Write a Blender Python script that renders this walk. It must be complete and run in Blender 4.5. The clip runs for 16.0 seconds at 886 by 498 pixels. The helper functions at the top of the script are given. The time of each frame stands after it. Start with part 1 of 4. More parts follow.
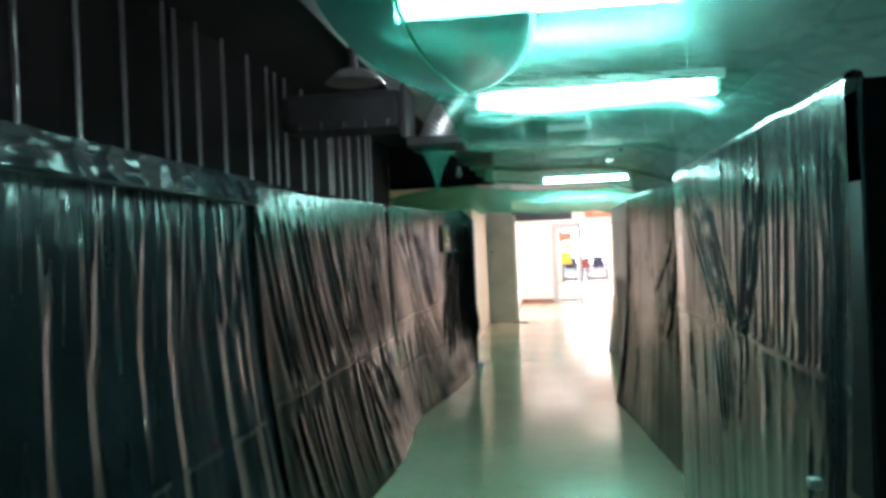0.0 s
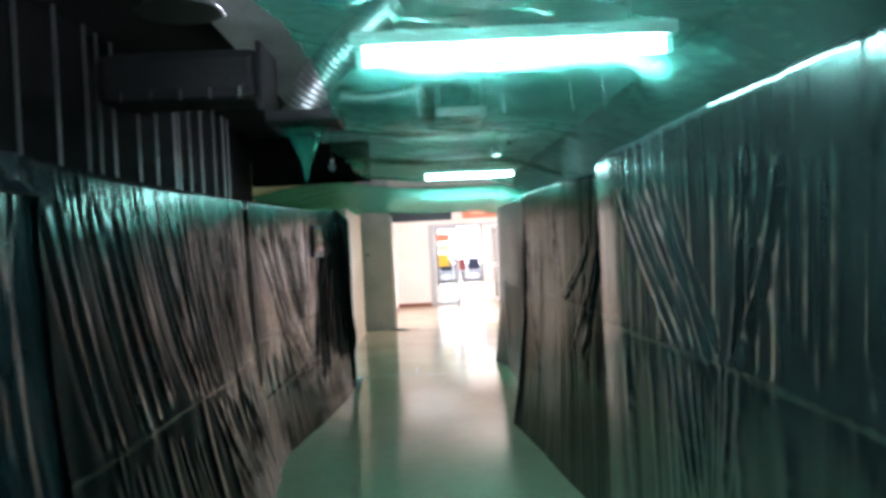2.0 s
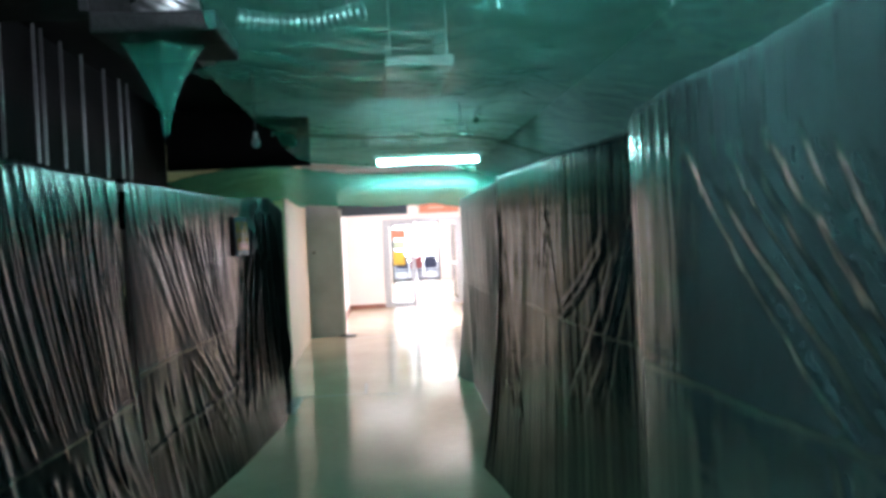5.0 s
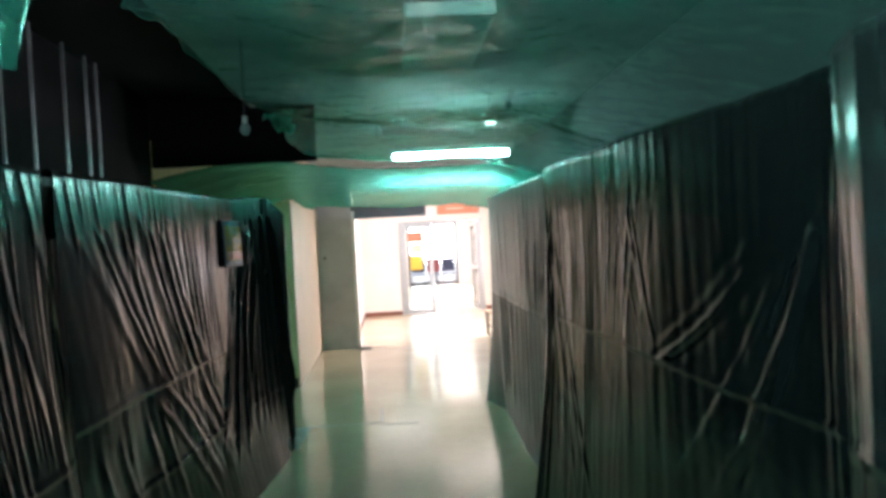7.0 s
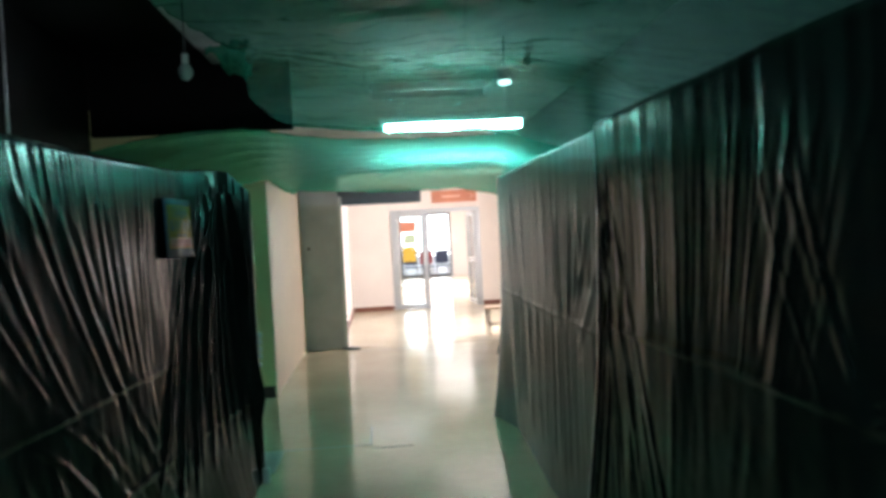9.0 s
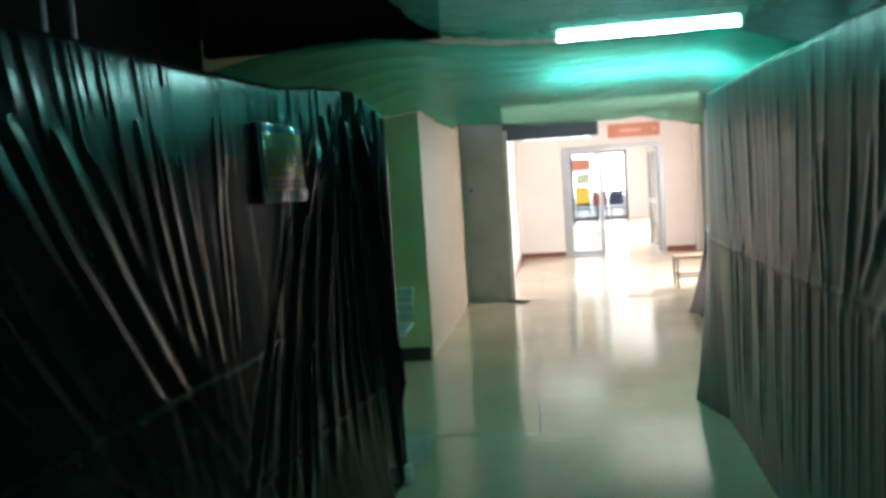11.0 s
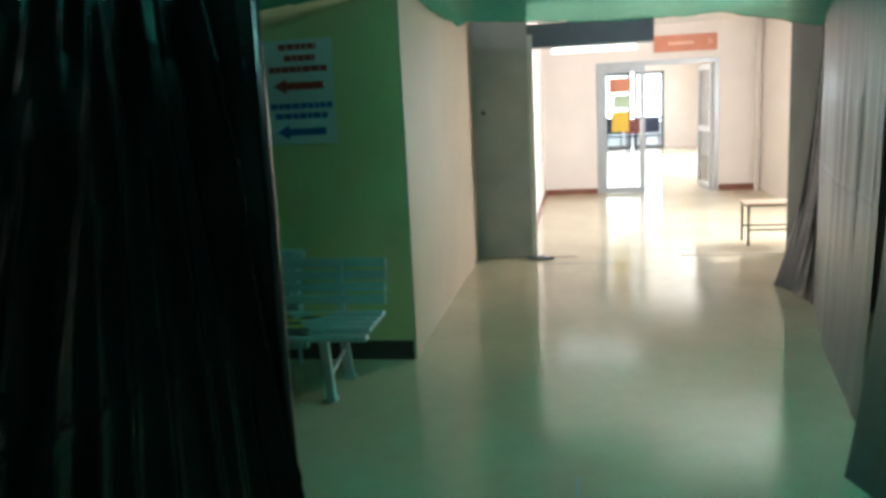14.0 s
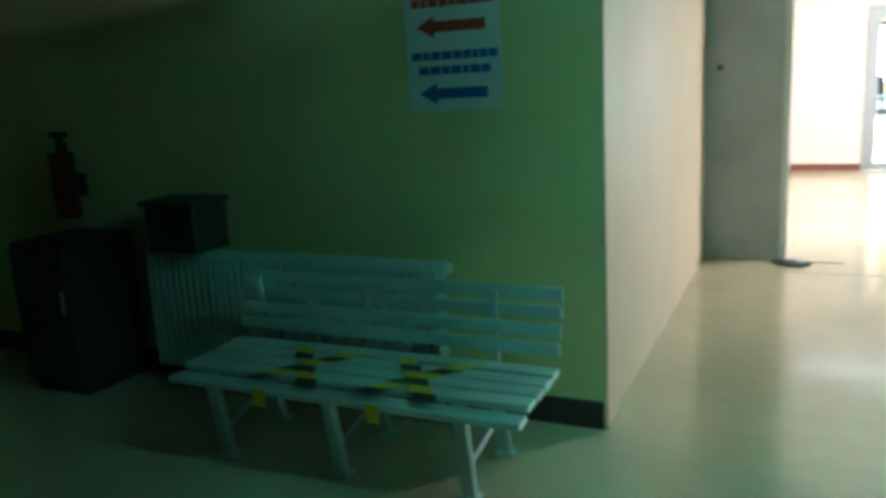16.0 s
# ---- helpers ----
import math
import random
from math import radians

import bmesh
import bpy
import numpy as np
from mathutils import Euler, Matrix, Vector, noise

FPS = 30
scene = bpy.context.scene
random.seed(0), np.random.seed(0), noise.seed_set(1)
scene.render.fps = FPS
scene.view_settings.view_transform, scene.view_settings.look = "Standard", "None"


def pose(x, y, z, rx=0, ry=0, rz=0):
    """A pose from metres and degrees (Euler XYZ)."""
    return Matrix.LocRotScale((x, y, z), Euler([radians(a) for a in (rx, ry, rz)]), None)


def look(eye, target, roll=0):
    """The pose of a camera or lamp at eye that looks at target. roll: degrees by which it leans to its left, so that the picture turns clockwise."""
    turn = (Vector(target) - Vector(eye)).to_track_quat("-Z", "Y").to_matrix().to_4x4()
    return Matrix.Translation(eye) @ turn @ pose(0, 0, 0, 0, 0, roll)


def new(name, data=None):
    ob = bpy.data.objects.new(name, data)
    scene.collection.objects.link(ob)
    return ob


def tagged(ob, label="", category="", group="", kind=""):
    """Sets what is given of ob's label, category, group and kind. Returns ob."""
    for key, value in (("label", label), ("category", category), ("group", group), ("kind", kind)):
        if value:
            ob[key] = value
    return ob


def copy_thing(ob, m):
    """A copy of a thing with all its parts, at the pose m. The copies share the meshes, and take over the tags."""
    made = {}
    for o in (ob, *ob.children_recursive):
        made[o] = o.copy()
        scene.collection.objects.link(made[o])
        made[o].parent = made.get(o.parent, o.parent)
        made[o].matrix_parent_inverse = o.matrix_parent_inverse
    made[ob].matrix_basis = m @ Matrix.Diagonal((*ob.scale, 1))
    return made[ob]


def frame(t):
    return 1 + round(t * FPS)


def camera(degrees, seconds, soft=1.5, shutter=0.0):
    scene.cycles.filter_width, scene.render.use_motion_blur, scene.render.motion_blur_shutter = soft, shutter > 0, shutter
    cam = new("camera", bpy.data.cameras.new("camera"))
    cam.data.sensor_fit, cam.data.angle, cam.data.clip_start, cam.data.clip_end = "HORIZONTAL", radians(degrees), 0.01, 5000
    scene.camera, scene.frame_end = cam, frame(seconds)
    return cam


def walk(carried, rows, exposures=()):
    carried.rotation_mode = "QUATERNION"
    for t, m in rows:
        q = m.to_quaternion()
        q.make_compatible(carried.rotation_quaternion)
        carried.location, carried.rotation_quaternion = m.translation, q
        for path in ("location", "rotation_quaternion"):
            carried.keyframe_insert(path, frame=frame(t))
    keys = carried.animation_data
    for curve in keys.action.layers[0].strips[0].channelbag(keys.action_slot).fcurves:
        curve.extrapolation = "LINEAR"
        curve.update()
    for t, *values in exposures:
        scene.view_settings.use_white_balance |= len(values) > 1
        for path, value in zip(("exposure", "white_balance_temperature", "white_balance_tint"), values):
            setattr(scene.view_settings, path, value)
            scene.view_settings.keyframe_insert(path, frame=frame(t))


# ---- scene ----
cam = camera(58.6, 16.0, soft=3.6, shutter=0.5)
PATH = [
    (0, (0.333, 1.262, 1.565), (0.071, 3.245, 1.566), -2.4),
    (0.5, (0.284, 1.49, 1.562), (0.126, 3.484, 1.556), -3.0),
    (1, (0.276, 1.749, 1.568), (0.184, 3.747, 1.562), -2.5),
    (1.5, (0.239, 2.016, 1.559), (0.193, 4.015, 1.555), -2.1),
    (2, (0.2, 2.274, 1.581), (0.26, 4.273, 1.572), -3.0),
    (2.5, (0.255, 2.53, 1.575), (0.402, 4.524, 1.57), -3.1),
    (3, (0.27, 2.768, 1.57), (0.433, 4.761, 1.574), -2.3),
    (3.5, (0.231, 3.012, 1.585), (0.401, 5.005, 1.592), -2.2),
    (4, (0.243, 3.243, 1.567), (0.425, 5.235, 1.557), -2.5),
    (6.5, (0.283, 4.569, 1.608), (0.421, 6.564, 1.583), -3.3),
    (7, (0.261, 4.851, 1.615), (0.393, 6.847, 1.599), -3.2),
    (7.5, (0.28, 5.164, 1.613), (0.426, 7.159, 1.596), -3.3),
    (8, (0.303, 5.458, 1.598), (0.467, 7.451, 1.592), -3.0),
    (8.5, (0.26, 5.781, 1.612), (0.457, 7.771, 1.601), -2.5),
    (9, (0.26, 6.063, 1.579), (0.413, 8.057, 1.542), -3.0),
    (9.5, (0.251, 6.352, 1.586), (0.074, 8.344, 1.548), -3.7),
    (12, (0.248, 8.046, 1.54), (-0.064, 10.007, 1.303), -3.5),
    (12.5, (0.266, 8.405, 1.539), (-0.078, 10.36, 1.294), -2.9),
    (13, (0.207, 8.788, 1.518), (-0.154, 10.74, 1.275), -2.3),
    (13.5, (0.131, 9.215, 1.513), (-0.216, 11.164, 1.226), -2.8),
    (14, (0.112, 9.62, 1.518), (-0.226, 11.56, 1.172), -2.8),
    (14.5, (0.082, 10.009, 1.505), (-0.284, 11.944, 1.154), -2.9),
    (15, (0.025, 10.379, 1.5), (-0.454, 12.283, 1.12), -3.6),
    (15.5, (-0.029, 10.76, 1.491), (-0.669, 12.612, 1.09), -3.0),
    (16, (-0.153, 11.154, 1.476), (-0.99, 12.923, 1.063), -3.2),
]
EXPOSURES = [(0.0,1.05,6350,23),(1.5,0.92,6150,22),(2.5,0.58,5850,22),(3.5,0.58,5650,23),(4.2,0.68,5700,24),(6.5,0.92,6150,22),(7.5,0.8,6150,20),(8.5,0.55,6100,17),(9.5,0.38,6000,15),(12.0,0.5,5850,11),(12.6,0.25,5800,11),(13.5,0.33,5850,7),(14.5,0.33,5780,6),(15.3,0.27,5750,4),(16.0,0.9,5650,3)]
walk(cam, [(t, look(eye, target, roll)) for t, eye, target, roll in PATH], EXPOSURES)

# ---- world and light ----
world = bpy.data.worlds.new("world")
scene.world = world
world.use_nodes = True
_wn = world.node_tree
_sky = _wn.nodes.new("ShaderNodeTexSky")
_sky.sky_type, _sky.sun_disc = 'NISHITA', False
_sky.sun_elevation, _sky.sun_rotation = radians(48), radians(60)
_wn.nodes["Background"].inputs[1].default_value = 0.15
_wn.links.new(_sky.outputs[0], _wn.nodes["Background"].inputs[0])


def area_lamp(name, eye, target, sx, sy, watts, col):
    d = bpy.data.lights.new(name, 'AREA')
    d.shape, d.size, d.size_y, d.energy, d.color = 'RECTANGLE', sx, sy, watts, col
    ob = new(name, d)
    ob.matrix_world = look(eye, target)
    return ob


sun = bpy.data.lights.new("sun", 'SUN')
sun.energy, sun.angle, sun.color = 3.0, radians(0.5), (1.0, 0.95, 0.87)
new("sun", sun).matrix_world = look((12, 30, 14), (0, 20, 0))
# fill lamps in added, unseen side openings brighten the hall and far corridor
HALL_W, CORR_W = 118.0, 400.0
area_lamp("hall_side_fill", (3.04, 19.35, 1.45), (-0.5, 20.4, 0.9), 1.5, 1.3, HALL_W, (1.0, 0.93, 0.87))
area_lamp("corridor_side_fill", (3.95, 29.5, 1.5), (0, 29.5, 1.0), 7.5, 1.4, CORR_W, (1.0, 0.97, 0.95))
TUBE = 74.0


# ---- materials ----
def mat(name, color, rough=0.6, metal=0.0, vary=0.15, scale=6.0, fine=90.0, bump=0.15, spec=0.5, dist=0.01, rough_vary=0.1, rand=0.0):
    """A surface with large stains and fine grain in colour, roughness and relief."""
    m = bpy.data.materials.new(name)
    m.use_nodes = True
    nt = m.node_tree
    b = nt.nodes["Principled BSDF"]
    tc = nt.nodes.new("ShaderNodeTexCoord")
    n1 = nt.nodes.new("ShaderNodeTexNoise"); n1.inputs["Scale"].default_value = scale; n1.inputs["Detail"].default_value = 5
    n2 = nt.nodes.new("ShaderNodeTexNoise"); n2.inputs["Scale"].default_value = fine; n2.inputs["Detail"].default_value = 3
    for n in (n1, n2):
        nt.links.new(tc.outputs["Object"], n.inputs["Vector"])
    add = nt.nodes.new("ShaderNodeMath"); add.operation = 'MULTIPLY_ADD'; add.inputs[1].default_value = 0.4
    nt.links.new(n2.outputs["Fac"], add.inputs[0]); nt.links.new(n1.outputs["Fac"], add.inputs[2])
    ramp = nt.nodes.new("ShaderNodeMapRange")
    ramp.inputs[1].default_value, ramp.inputs[2].default_value = 0.45, 0.95
    ramp.inputs[3].default_value, ramp.inputs[4].default_value = 1 - vary, 1 + vary
    nt.links.new(add.outputs[0], ramp.inputs[0])
    val = ramp.outputs[0]
    if rand:
        oi = nt.nodes.new("ShaderNodeObjectInfo")
        mr = nt.nodes.new("ShaderNodeMapRange"); mr.inputs[3].default_value, mr.inputs[4].default_value = 1 - rand, 1 + rand
        nt.links.new(oi.outputs["Random"], mr.inputs[0])
        mu = nt.nodes.new("ShaderNodeMath"); mu.operation = 'MULTIPLY'
        nt.links.new(val, mu.inputs[0]); nt.links.new(mr.outputs[0], mu.inputs[1]); val = mu.outputs[0]
    mix = nt.nodes.new("ShaderNodeVectorMath"); mix.operation = 'SCALE'
    mix.inputs[0].default_value = color[:3]
    nt.links.new(val, mix.inputs["Scale"]); nt.links.new(mix.outputs[0], b.inputs["Base Color"])
    rr = nt.nodes.new("ShaderNodeMapRange")
    rr.inputs[3].default_value, rr.inputs[4].default_value = max(0.02, rough - rough_vary), min(1, rough + rough_vary)
    nt.links.new(n1.outputs["Fac"], rr.inputs[0]); nt.links.new(rr.outputs[0], b.inputs["Roughness"])
    b.inputs["Metallic"].default_value = metal
    b.inputs["Specular IOR Level"].default_value = spec
    if bump:
        bp = nt.nodes.new("ShaderNodeBump"); bp.inputs["Strength"].default_value = bump; bp.inputs["Distance"].default_value = dist
        nt.links.new(add.outputs[0], bp.inputs["Height"]); nt.links.new(bp.outputs[0], b.inputs["Normal"])
    return m


def sheet_mat(name, color, clear, clear_col, trans, rough, scale=7.0):
    """Translucent net or film: part clear, part diffusing, with a faint gloss."""
    m = bpy.data.materials.new(name)
    m.use_nodes = True
    nt = m.node_tree
    for n in list(nt.nodes):
        nt.nodes.remove(n)
    out = nt.nodes.new("ShaderNodeOutputMaterial")
    tc = nt.nodes.new("ShaderNodeTexCoord")
    nz = nt.nodes.new("ShaderNodeTexNoise"); nz.inputs["Scale"].default_value = scale; nz.inputs["Detail"].default_value = 6
    nt.links.new(tc.outputs["Object"], nz.inputs["Vector"])
    wv = nt.nodes.new("ShaderNodeTexNoise"); wv.inputs["Scale"].default_value = 160; wv.inputs["Detail"].default_value = 2
    nt.links.new(tc.outputs["Object"], wv.inputs["Vector"])
    bp = nt.nodes.new("ShaderNodeBump"); bp.inputs["Strength"].default_value = 0.35; bp.inputs["Distance"].default_value = 0.02
    nt.links.new(nz.outputs["Fac"], bp.inputs["Height"])
    d = nt.nodes.new("ShaderNodeBsdfDiffuse"); d.inputs[0].default_value = (*color, 1)
    tr = nt.nodes.new("ShaderNodeBsdfTranslucent"); tr.inputs[0].default_value = (*[min(1, c * 1.5) for c in color], 1)
    gl = nt.nodes.new("ShaderNodeBsdfGlossy"); gl.inputs[0].default_value = (0.6, 0.8, 0.75, 1); gl.inputs["Roughness"].default_value = rough
    tp = nt.nodes.new("ShaderNodeBsdfTransparent"); tp.inputs[0].default_value = (*clear_col, 1)
    m1, m2, m3 = (nt.nodes.new("ShaderNodeMixShader") for _ in range(3))
    m1.inputs[0].default_value = trans
    nt.links.new(d.outputs[0], m1.inputs[1]); nt.links.new(tr.outputs[0], m1.inputs[2])
    m2.inputs[0].default_value = 0.20
    nt.links.new(m1.outputs[0], m2.inputs[1]); nt.links.new(gl.outputs[0], m2.inputs[2])
    mr = nt.nodes.new("ShaderNodeMapRange")
    mr.inputs[1].default_value, mr.inputs[2].default_value = 0.3, 0.7
    mr.inputs[3].default_value, mr.inputs[4].default_value = clear - 0.05, clear + 0.05
    av = nt.nodes.new("ShaderNodeMath"); av.operation = 'MULTIPLY_ADD'; av.inputs[1].default_value = 0.25
    sb = nt.nodes.new("ShaderNodeMath"); sb.operation = 'MULTIPLY'; sb.inputs[1].default_value = 0.75
    nt.links.new(nz.outputs["Fac"], sb.inputs[0]); nt.links.new(wv.outputs["Fac"], av.inputs[0]); nt.links.new(sb.outputs[0], av.inputs[2])
    nt.links.new(av.outputs[0], mr.inputs[0]); nt.links.new(mr.outputs[0], m3.inputs[0])
    nt.links.new(m2.outputs[0], m3.inputs[1]); nt.links.new(tp.outputs[0], m3.inputs[2])
    nt.links.new(m3.outputs[0], out.inputs[0])
    for n in (d, tr, gl):
        nt.links.new(bp.outputs[0], n.inputs["Normal"])
    return m


def glow_mat(name, col, strength):
    m = bpy.data.materials.new(name)
    m.use_nodes = True
    b = m.node_tree.nodes["Principled BSDF"]
    b.inputs["Base Color"].default_value = (0.9, 0.9, 0.9, 1)
    b.inputs["Emission Color"].default_value = (*col, 1)
    b.inputs["Emission Strength"].default_value = strength
    return m


def glass_mat(name, tint):
    m = bpy.data.materials.new(name)
    m.use_nodes = True
    nt = m.node_tree
    nt.nodes.remove(nt.nodes["Principled BSDF"])
    tp = nt.nodes.new("ShaderNodeBsdfTransparent"); tp.inputs[0].default_value = (*tint, 1)
    gl = nt.nodes.new("ShaderNodeBsdfGlossy"); gl.inputs["Roughness"].default_value = 0.03
    fr = nt.nodes.new("ShaderNodeFresnel"); fr.inputs[0].default_value = 1.45
    mx = nt.nodes.new("ShaderNodeMixShader")
    nt.links.new(fr.outputs[0], mx.inputs[0]); nt.links.new(tp.outputs[0], mx.inputs[1]); nt.links.new(gl.outputs[0], mx.inputs[2])
    nt.links.new(mx.outputs[0], nt.nodes["Material Output"].inputs[0])
    return m


M_FLOOR = mat("floor_vinyl", (0.64, 0.56, 0.395), 0.135, vary=0.10, scale=1.3, fine=9, bump=0.06, dist=0.004, rough_vary=0.05)
M_CREAM = mat("cream_paint", (0.70, 0.56, 0.40), 0.6, vary=0.06, scale=2.0, fine=140, bump=0.1, dist=0.003)
M_HALLW = mat("hall_paint", (0.80, 0.73, 0.68), 0.55, vary=0.04, scale=2.0, fine=140, bump=0.08, dist=0.003)
M_GREEN = mat("green_paint", (0.68, 0.66, 0.33), 0.55, vary=0.08, scale=2.2, fine=120, bump=0.1, dist=0.003)
M_GREY = mat("grey_column_paint", (0.47, 0.49, 0.49), 0.6, vary=0.16, scale=3.0, fine=100, bump=0.15, dist=0.004)
M_BASE = mat("dark_skirting", (0.05, 0.032, 0.03), 0.4, vary=0.2, scale=5)
M_BASER = mat("brown_skirting", (0.22, 0.08, 0.05), 0.45, vary=0.2, scale=5)
# near-black: the shade of the unlit left void is put into this colour
M_DARKW = mat("shade_dark_wall", (0.005, 0.0048, 0.0045), 0.8, vary=0.6, scale=1.6, fine=40, bump=0.3, spec=0.12)
# concrete darkened in its base colour to stand for the gloom above the net
M_CEIL = mat("shade_dark_ceiling", (0.022, 0.022, 0.021), 0.85, vary=0.3, scale=2.0, fine=40, bump=0.3, spec=0.12)
M_SOFFIT = mat("soffit_bounce", (0.36, 0.37, 0.35), 0.8, vary=0.35, scale=1.4, fine=30, bump=0.2)
M_MIDWALL = mat("grey_plaster", (0.13, 0.14, 0.135), 0.8, vary=0.25, scale=1.4, fine=30, bump=0.2)
M_CEILW = mat("white_ceiling", (0.8, 0.79, 0.76), 0.7, vary=0.05, scale=2)
M_STUD = mat("galvanised_stud", (0.55, 0.57, 0.56), 0.32, metal=0.9, vary=0.12, scale=9, fine=160, bump=0.01, rough_vary=0.02, rand=0.15)
M_FOIL = mat("foil_duct", (0.62, 0.63, 0.64), 0.25, metal=0.95, vary=0.15, scale=14, fine=120, bump=0.4, dist=0.01)
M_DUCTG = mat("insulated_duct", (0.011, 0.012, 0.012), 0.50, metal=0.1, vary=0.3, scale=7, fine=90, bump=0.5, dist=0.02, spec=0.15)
M_FLEX = mat("dull_flexible_foil", (0.36, 0.38, 0.37), 0.34, metal=0.9, vary=0.25, scale=14, fine=120, bump=0.3, dist=0.008)
M_BLACK = mat("black_plastic_film", (0.010, 0.0100, 0.0100), 0.19, vary=0.25, scale=3.0, fine=45, bump=0.02, dist=0.010, spec=0.16, rough_vary=0.05)
M_BLACKR = mat("hazy_black_film", (0.014, 0.015, 0.016), 0.22, vary=0.25, scale=3.0, fine=45, bump=0.02, dist=0.010, spec=0.38, rough_vary=0.06)
M_BLUEBK = mat("blue_black_film", (0.015, 0.020, 0.024), 0.20, vary=0.25, scale=3.0, fine=45, bump=0.02, dist=0.010, spec=0.25, rough_vary=0.05)
M_SMOKE = mat("smoky_plastic_film", (0.032, 0.035, 0.037), 0.17, vary=0.25, scale=3.0, fine=50, bump=0.03, dist=0.012, spec=0.9, rough_vary=0.06)
M_SILVER = mat("grey_plastic_film", (0.118, 0.146, 0.162), 0.36, vary=0.2, spec=0.32, scale=3.0, fine=50, bump=0.12, dist=0.012, rough_vary=0.1)
M_NET = sheet_mat("green_shade_net", (0.07, 0.38, 0.30), 0.52, (0.46, 0.95, 0.82), 0.50, 0.12)
M_NET2 = sheet_mat("dense_green_net", (0.05, 0.37, 0.28), 0.30, (0.38, 0.92, 0.70), 0.65, 0.25)
M_NET3 = sheet_mat("doubled_green_net", (0.05, 0.14, 0.13), 0.10, (0.30, 0.80, 0.70), 0.12, 0.2)
M_WHITE = mat("white_enamel", (0.75, 0.76, 0.74), 0.4, vary=0.06, scale=8)
M_BENCH = mat("pale_bench_paint", (0.52, 0.66, 0.66), 0.38, vary=0.1, scale=7, fine=120, bump=0.1, dist=0.003, rand=0.04)
M_ALU = mat("aluminium_frame", (0.42, 0.44, 0.46), 0.4, metal=0.5, vary=0.08, scale=8)
M_DKFRAME = mat("dark_metal_frame", (0.09, 0.10, 0.11), 0.4, metal=0.4, vary=0.1, scale=8)
M_PAPER = mat("white_paper", (0.72, 0.76, 0.78), 0.6, vary=0.04, scale=6)
M_RED = mat("red_print", (0.42, 0.06, 0.05), 0.5, vary=0.1)
M_BLUE = mat("blue_print", (0.04, 0.13, 0.42), 0.5, vary=0.1)
M_NOTE = mat("notice_paper", (0.44, 0.23, 0.02), 0.18, vary=0.12)
M_YEL = mat("yellow_paper", (0.75, 0.50, 0.05), 0.5, vary=0.08)
M_ORANGE = mat("orange_sign", (0.58, 0.22, 0.13), 0.5, vary=0.08)
M_PALEOR = mat("pale_orange_print", (0.80, 0.48, 0.36), 0.5, vary=0.08)
M_LGREEN = mat("green_paper", (0.48, 0.60, 0.42), 0.5, vary=0.08)
M_INK = mat("black_ink", (0.02, 0.02, 0.02), 0.5, vary=0.1)
M_NAVY = mat("navy_plastic", (0.015, 0.022, 0.05), 0.45, vary=0.15, spec=0.25)
M_TYEL = mat("tape_yellow", (0.75, 0.58, 0.03), 0.35, vary=0.08)
M_TBLK = mat("tape_black", (0.015, 0.015, 0.015), 0.35, vary=0.08)
M_TUBE = glow_mat("fluorescent_tube", (0.86, 0.99, 1.0), TUBE)
M_TUBEB = glow_mat("fluorescent_tube_bright", (0.86, 0.99, 1.0), TUBE * 1.4)
M_TUBEC = glow_mat("fluorescent_tube_end", (0.86, 0.99, 1.0), TUBE * 1.25)
M_TUBE2 = glow_mat("hall_tube", (1.0, 0.97, 0.92), 4)
M_GLASS = glass_mat("clear_glass", (0.93, 0.96, 0.96))
M_FILM = glass_mat("clear_pouch", (0.8, 0.9, 0.9))
M_STEEL = mat("stool_steel", (0.16, 0.13, 0.12), 0.4, metal=0.6, vary=0.2)
M_WOOD = mat("stool_wood", (0.42, 0.30, 0.20), 0.5, vary=0.25, scale=9)
M_CABIN = mat("pale_plastic", (0.34, 0.40, 0.40), 0.45, vary=0.1, scale=5)
M_DARKBOX = mat("dark_crate", (0.03, 0.035, 0.035), 0.5, vary=0.2)
M_EXT = mat("red_enamel", (0.18, 0.025, 0.022), 0.3, vary=0.1)
M_TILEG = mat("outdoor_paving", (0.45, 0.43, 0.4), 0.8, vary=0.2)


# ---- mesh helpers ----
def part(name, bm, material, parent=None, label=""):
    me = bpy.data.meshes.new(name)
    bm.to_mesh(me)
    bm.free()
    me.materials.append(material)
    ob = new(name, me)
    if parent is not None:
        ob.parent = parent
    if label:
        ob["label"] = label
    return ob


def grid_mesh(name, pts, material, parent=None, closed=False):
    """A smooth sheet from an (nu, nv, 3) array."""
    nu, nv, _ = pts.shape
    idx = np.arange(nu * nv).reshape(nu, nv)
    a, b, c, d = idx[:-1, :-1], idx[1:, :-1], idx[1:, 1:], idx[:-1, 1:]
    faces = np.stack([a, b, c, d], -1).reshape(-1, 4)
    me = bpy.data.meshes.new(name)
    me.from_pydata(pts.reshape(-1, 3).tolist(), [], faces.tolist())
    me.polygons.foreach_set("use_smooth", [True] * len(me.polygons))
    me.materials.append(material)
    ob = new(name, me)
    if parent is not None:
        ob.parent = parent
    return ob


def box(bm, x0, x1, y0, y1, z0, z1, bevel=0.0):
    r = bmesh.ops.create_cube(bm, size=1.0)
    v = r["verts"]
    bmesh.ops.scale(bm, vec=(x1 - x0, y1 - y0, z1 - z0), verts=v)
    bmesh.ops.translate(bm, vec=((x0 + x1) / 2, (y0 + y1) / 2, (z0 + z1) / 2), verts=v)
    if bevel:
        e = list({e for w in v for e in w.link_edges})
        bmesh.ops.bevel(bm, geom=e, offset=bevel, segments=2, affect='EDGES', profile=0.6)
    return v


def box_bm(*a, bevel=0.0):
    bm = bmesh.new()
    box(bm, *a, bevel=bevel)
    return bm


